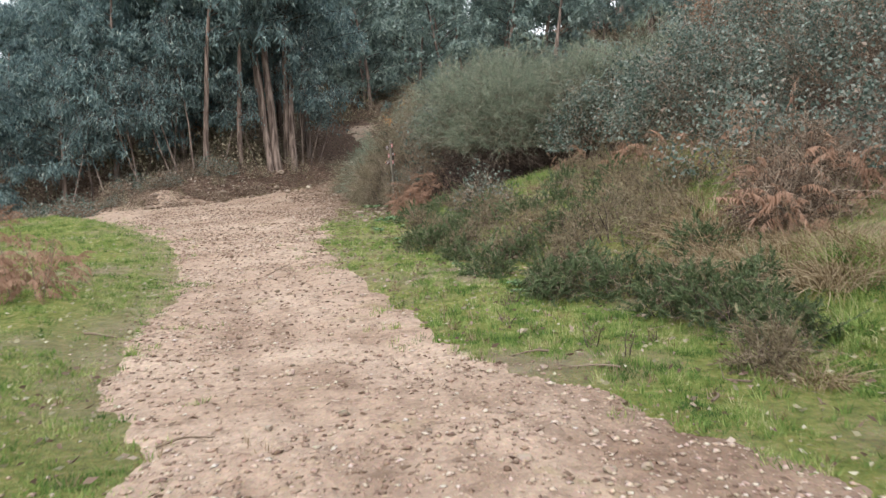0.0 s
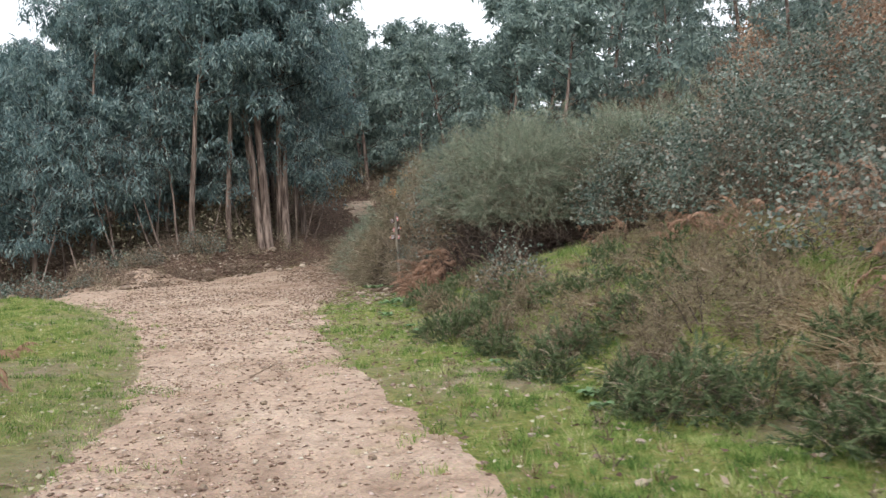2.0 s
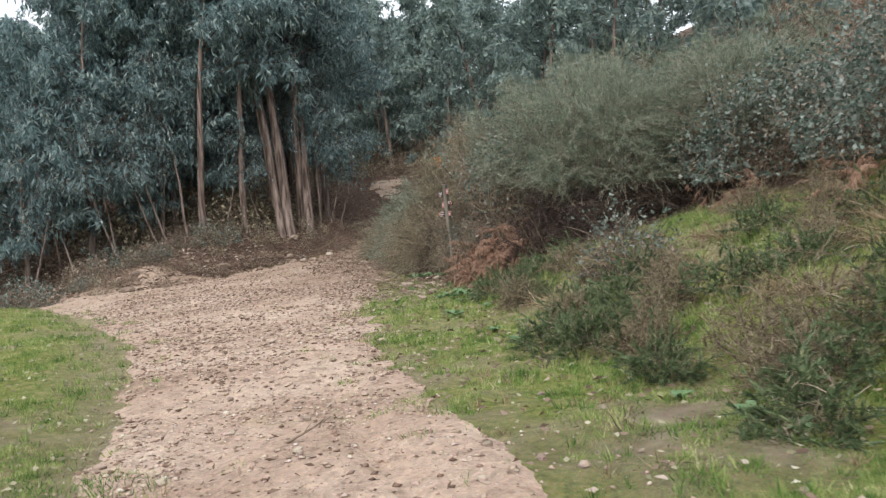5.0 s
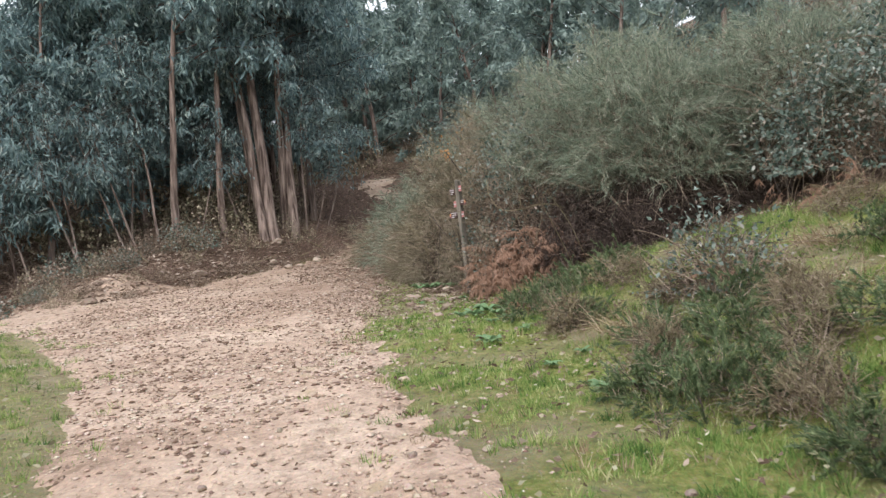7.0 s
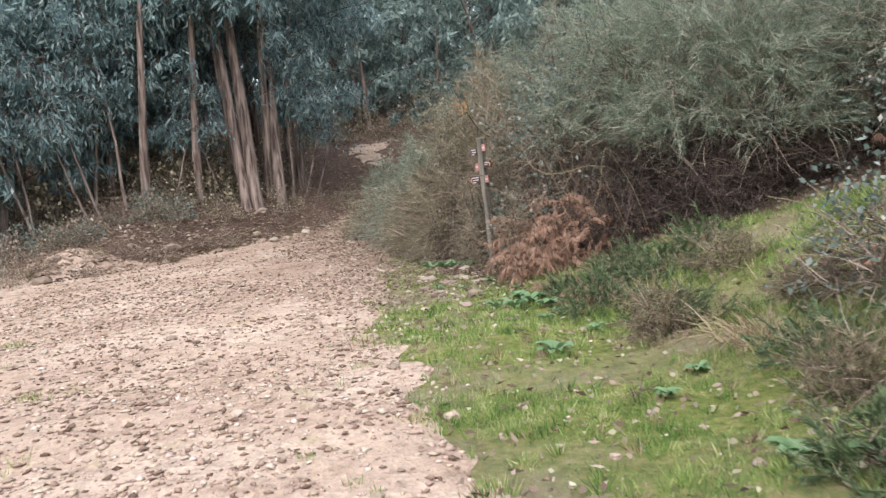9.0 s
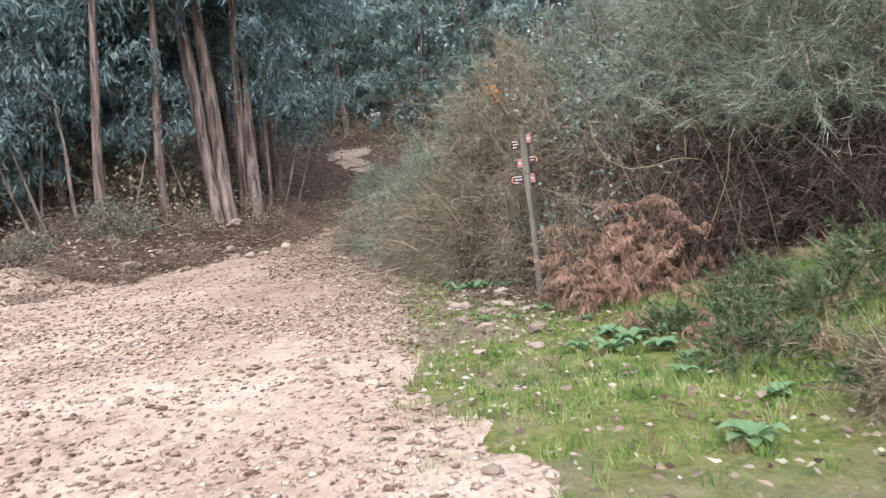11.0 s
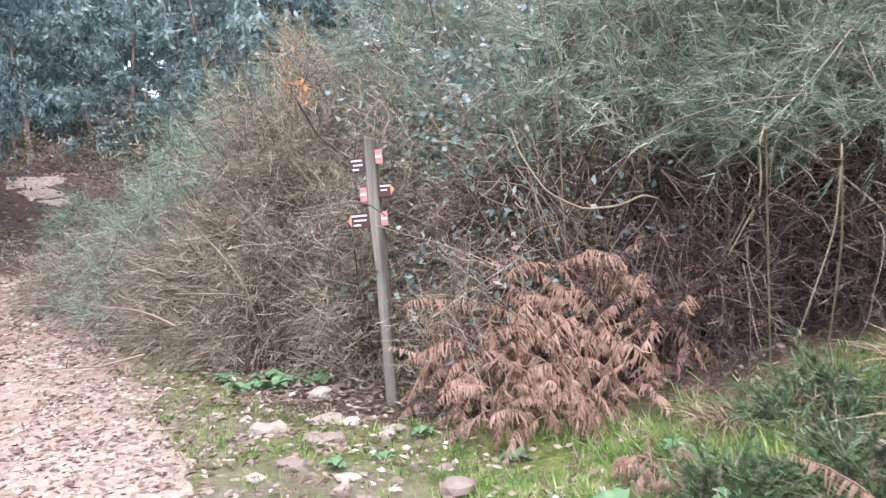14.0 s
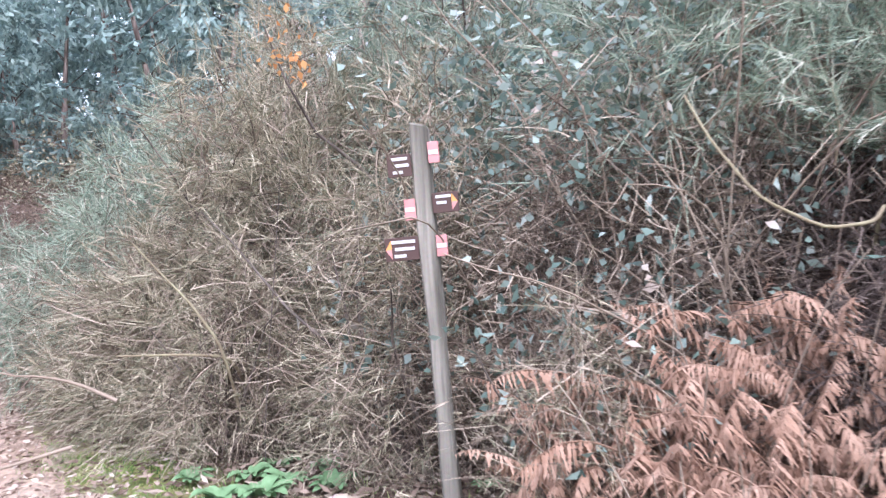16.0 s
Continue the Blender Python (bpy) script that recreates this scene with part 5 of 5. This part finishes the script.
for i, (x, y, r) in enumerate(((-1.75, 21.65, 0.13), (-1.92, 20.9, 0.085), (-2.39, 21.0, 0.06), (-2.55, 24.0, 0.08), (-2.3, 23.4, 0.13), (-1.7, 24.2, 0.13), (-2.78, 24.1, 0.06), (-2.25, 22.0, 0.08), (-2.75, 21.6, 0.06), (-1.75, 23.3, 0.09),
                               (-1.65, 22.9, 0.08), (-2.5, 23.4, 0.06), (-1.45, 19.9, 0.045), (-1.75, 19.2, 0.05), (-1.3, 19.0, 0.045), (-2.3, 19.6, 0.05), (0.7, 7.6, 0.06), (0.55, 8.2, 0.04), (0.95, 8.6, 0.045), (0.15, 10.2, 0.045),
                               (-0.75, 10.9, 0.05), (-0.95, 11.2, 0.045), (-1.25, 11.6, 0.05), (-0.2, 9.6, 0.035), (0.2, 8.9, 0.04), (-1.0, 9.9, 0.04), (-1.7, 14.0, 0.05), (-1.85, 14.5, 0.05), (-0.75, 13.0, 0.045), (-0.4, 12.2, 0.045),
                               (-2.3, 16.6, 0.07), (-1.5, 15.6, 0.04), (-0.9, 15.2, 0.05), (-1.1, 16.3, 0.05), (0.75, 6.3, 0.04), (1.1, 6.7, 0.035), (-2.7, 18.0, 0.06), (-3.3, 20.2, 0.07), (-5.2, 20.5, 0.06), (-4.4, 17.5, 0.05), (-6.0, 32.6, 0.16), (-5.3, 33.6, 0.18), (-7.1, 31.3, 0.13), (-6.6, 31.9, 0.1), (-5.7, 33.0, 0.12), (-4.9, 34.2, 0.12), (-8.0, 30.0, 0.12))):
    rock(700 + i, x, y, r * 0.75)
for i, (x, y, r) in enumerate(((-2.05, 23.05, 0.15), (-1.85, 23.5, 0.12), (-2.35, 22.6, 0.10), (-2.15, 22.2, 0.07), (-2.6, 22.5, 0.07), (-1.6, 22.1, 0.06), (-2.0, 21.5, 0.05), (-2.45, 21.6, 0.06), (-1.55, 23.0, 0.07))):
    rock(760 + i, x, y, r, "flat brown stone slab among the fallen leaves", 0.3, 0.35)
for i in range(18):
    q, e = -6.0 + 0.85 * i, 0.75 + 0.5 * math.sin(i * 2.9)
    rock(780 + i, -10 + 0.586 * q - 0.81 * e, 27 + 0.81 * q + 0.586 * e, 0.10 + 0.07 * math.sin(i * 1.7), "rough grey-brown stone on the bank beyond the track", 0.3, 0.6)
for i in range(60):
    u, v = RNG.uniform(0, 1, 2)
    y = 4.0 + 18 * u
    x = np.interp(y, ROAD_Y, ROAD_L) + 0.3 + v * (np.interp(y, EDGE_Y, EDGE_R) - np.interp(y, ROAD_Y, ROAD_L) - 0.6)
    rock(800 + i, float(x), float(y), float(RNG.uniform(0.015, 0.036)), "brown stone lying loose on the track", 0.1, 0.7)


def scatter_leaves(seed, n, x0, x1, y0, y1, keep, mat, ln, wd, label):
    rng = np.random.default_rng(seed)
    x, y = rng.uniform(x0, x1, n), rng.uniform(y0, y1, n)
    k = keep(x, y, rng.uniform(0, 1, n))
    x, y = x[k], y[k]
    p = np.stack([x, y, land(x, y) + 0.03 + rng.uniform(0, 0.02, len(x))], -1)
    d = np.stack([rng.normal(size=len(x)), rng.normal(size=len(x)), rng.normal(size=len(x)) * 0.2], -1)
    return tagged(part("fallen_leaves", leaves(rng, p, d, ln, wd), mat), label, "leaf litter", kind="stuff")


scatter_leaves(901, 2600, -5.0, 4.0, 3.0, 24.0, lambda x, y, u: road_depth(x, y) < 0.1, M_PALELEAF, 0.052, 0.028, "pale fallen leaves on the turf")
scatter_leaves(902, 1300, -9.0, -2.5, 6.0, 24.0, lambda x, y, u: (road_depth(x, y) < 0.1) & (x < -2), M_PALELEAF, 0.06, 0.03, "pale fallen leaves on the turf")
scatter_leaves(906, 6500, -3.2, 3.0, 4.0, 24.0, lambda x, y, u: (road_depth(x, y) < 0.1) & (u < 0.3 + 0.5 * smooth01((y - 12) / 10)), M_LITTER, 0.07, 0.03, "small brown fallen leaves on the turf")
scatter_leaves(907, 9000, -9.0, 2.0, 3.0, 30.0, lambda x, y, u: (road_depth(x, y) > 0.1) & (u < smooth01(0.3 + 0.9 * vnoise(x, y, 1.5, 91) + 0.6 * vnoise(x, y, 0.4, 92))), M_LITTER, 0.06, 0.02, "dark bits of leaf and bark on the track")
scatter_leaves(903, 20000, -9.0, 1.0, 24.0, 38.5, lambda x, y, u: u < cover_of(x, y)[1], M_LITTER, 0.10, 0.032, "brown eucalyptus leaf litter on the trail")
scatter_leaves(904, 9000, -4.2, -0.6, 20.5, 29.0, lambda x, y, u: u < smooth01((y - 20) / 5) * smooth01((x - np.interp(y, EDGE_Y, EDGE_R) + 1.2) / 1.0), M_LITTER, 0.065, 0.022, "brown leaf litter at the edge of the scrub")
scatter_leaves(908, 1400, -6.5, -2.0, 38.0, 48.0, lambda x, y, u: u < 0.7, M_LITTER, 0.13, 0.05, "brown leaf litter along the rising trail")
scatter_leaves(909, 4000, -3.2, 1.2, 20.8, 26.5, lambda x, y, u: (road_depth(x, y) < 0.2) & (u < 0.3 + 0.7 * cover_of(x, y)[1]), M_HEATH, 0.12, 0.008, "dry twigs and straw below the scrub")
scatter_leaves(905, 18000, -20.0, -6.0, 28.0, 38.0, lambda x, y, u: u < cover_of(x, y)[1], M_LITTER, 0.14, 0.05, "brown leaf litter under the eucalyptus trees")


def stick(seed, x, y, length, r, turn, rise=0.03, mat=None, label="dead bare branch lying on the ground", up=0.0):
    rng = np.random.default_rng(seed)
    b = bend(rng, (0, 0, rise), (1, 0, up), length, 8, 0.12)
    pieces = [tube(b, r * (1 - np.linspace(0, 0.75, 9)), 6)]
    for k in (3, 5, 6):
        pieces.append(tube(bend(rng, b[k], unit(b[k + 1] - b[k]) + rng.normal(size=3) * 0.5, length * 0.28, 4, 0.12), r * 0.45 * (1 - np.linspace(0, 0.8, 5)), 5))
    ob = tagged(part("branch", joined(pieces), mat or M_TWIG, None, smooth=True), label, "branch", "dead branches")
    ob.matrix_basis = pose(x, y, ground_at(x, y), 0, 0, turn)
    return ob


for i, (x, y, ln, r, turn) in enumerate(((-3.6, 8.1, 0.7, 0.014, 20), (-1.7, 4.6, 0.35, 0.010, 35), (0.85, 6.8, 0.4, 0.012, 170), (1.3, 6.1, 0.5, 0.010, 150), (-2.6, 12.0, 0.35, 0.012, 10), (1.7, 5.2, 0.45, 0.012, 60), (2.1, 5.6, 0.6, 0.010, 140), (-0.75, 6.6, 0.3, 0.008, 150))):
    stick(950 + i, x, y, ln, r, turn)
for i, (x, y, ln, r, turn) in enumerate(((-7.4, 32.6, 1.4, 0.02, 100), (-6.4, 33.0, 1.2, 0.018, 160), (-8.3, 31.4, 1.3, 0.018, 60), (-5.8, 33.6, 1.1, 0.016, 20), (-9.2, 30.4, 1.5, 0.02, 130), (-5.2, 34.6, 1.0, 0.015, 200), (-7.0, 32.2, 0.8, 0.014, 10))):
    stick(960 + i, x, y, ln, r, turn, 0.06, M_HEATH, "fallen dead branch on the wooded bank", 0.15)
PALEB = "pale bare branch reaching out of the scrub"
for i, (x, y, z, ln, r, turn, up) in enumerate(((-0.55, 24.0, 1.0, 1.6, 0.022, 20, 0.35), (-2.6, 25.6, 0.5, 0.9, 0.014, 150, 0.5), (-2.9, 25.3, 0.32, 1.0, 0.012, 175, 0.05), (-0.35, 22.9, 0.5, 1.1, 0.014, 120, 0.3), (0.6, 21.7, 0.4, 1.3, 0.012, 60, 0.9), (1.1, 21.0, 0.35, 1.2, 0.012, 110, 1.2))):
    ob = stick(970 + i, x, y, ln, r, turn, z, None, PALEB, up)


def sprig(seed, x, y, top, n):
    rng = np.random.default_rng(seed)
    root = thing("orange_sprig", "sprig of orange autumn leaves above the scrub", "shrub", at=(x, y, ground_at(x, y)))
    b = bend(rng, (0, 0, 0), (0, 0, 1), top, 10, 0.03)
    part("cane", tube(b, 0.004 * (1 - np.linspace(0, 0.7, 11)), 4), M_BRANCH, root)
    p = b[-1] + rng.normal(size=(n, 3)) * np.array([0.07, 0.07, 0.10])
    tagged(part("foliage", leaves(rng, p, rng.normal(size=(n, 3)) + np.array([0, 0, -0.5]), 0.06, 0.035), M_ORANGE, root, "orange leaves"), kind="stuff")


sprig(990, -1.83, 25.1, 2.62, 34)
sprig(991, -1.25, 26.4, 3.2, 10)


def arc(points, r, mat, label):
    """A bare branch bent through a few points."""
    p = np.array(points, float)
    k = np.linspace(0, len(p) - 1, 4 * (len(p) - 1) + 1)
    c = np.stack([np.interp(k, np.arange(len(p)), p[:, j]) for j in range(3)], -1)
    c[1:-1] = (c[:-2] + c[1:-1] * 2 + c[2:]) / 4
    return tagged(part("branch", tube(c, r * (1 - np.linspace(0, 0.6, len(c))), 6), mat, smooth=True), label, "branch", "dead branches")


arc([(0.9, 22.9, 0.2), (0.55, 22.6, 0.9), (0.2, 22.3, 1.16), (-0.15, 22.05, 1.2), (-0.45, 21.9, 1.14), (-0.7, 21.92, 1.13), (-0.87, 22.05, 1.25), (-0.94, 22.2, 1.48), (-0.93, 22.32, 1.66)], 0.011, M_HEATH, "pale arching branch in front of the bush")
arc([(-1.9, 25.3, 0.1), (-2.05, 25.1, 0.6), (-2.22, 25.11, 0.88), (-2.38, 25.15, 1.08), (-2.51, 25.17, 1.25)], 0.012, M_HEATH, PALEB)
arc([(-1.7, 25.6, 0.1), (-1.95, 25.3, 0.5), (-2.25, 25.29, 0.55), (-2.62, 25.35, 0.58)], 0.014, M_HEATH, PALEB)
arc([(0.3, 21.5, 0.0), (-0.1, 21.1, 0.9), (-0.45, 20.75, 1.5), (-0.61, 20.64, 1.41), (-0.61, 20.64, 1.16), (-0.75, 20.72, 0.89)], 0.006, M_HEATH, PALEB)
arc([(0.5, 21.3, 0.0), (0.1, 20.8, 0.9), (-0.25, 20.5, 1.4), (-0.32, 20.45, 1.28), (-0.35, 20.47, 0.98), (-0.53, 20.54, 0.51)], 0.006, M_HEATH, PALEB)
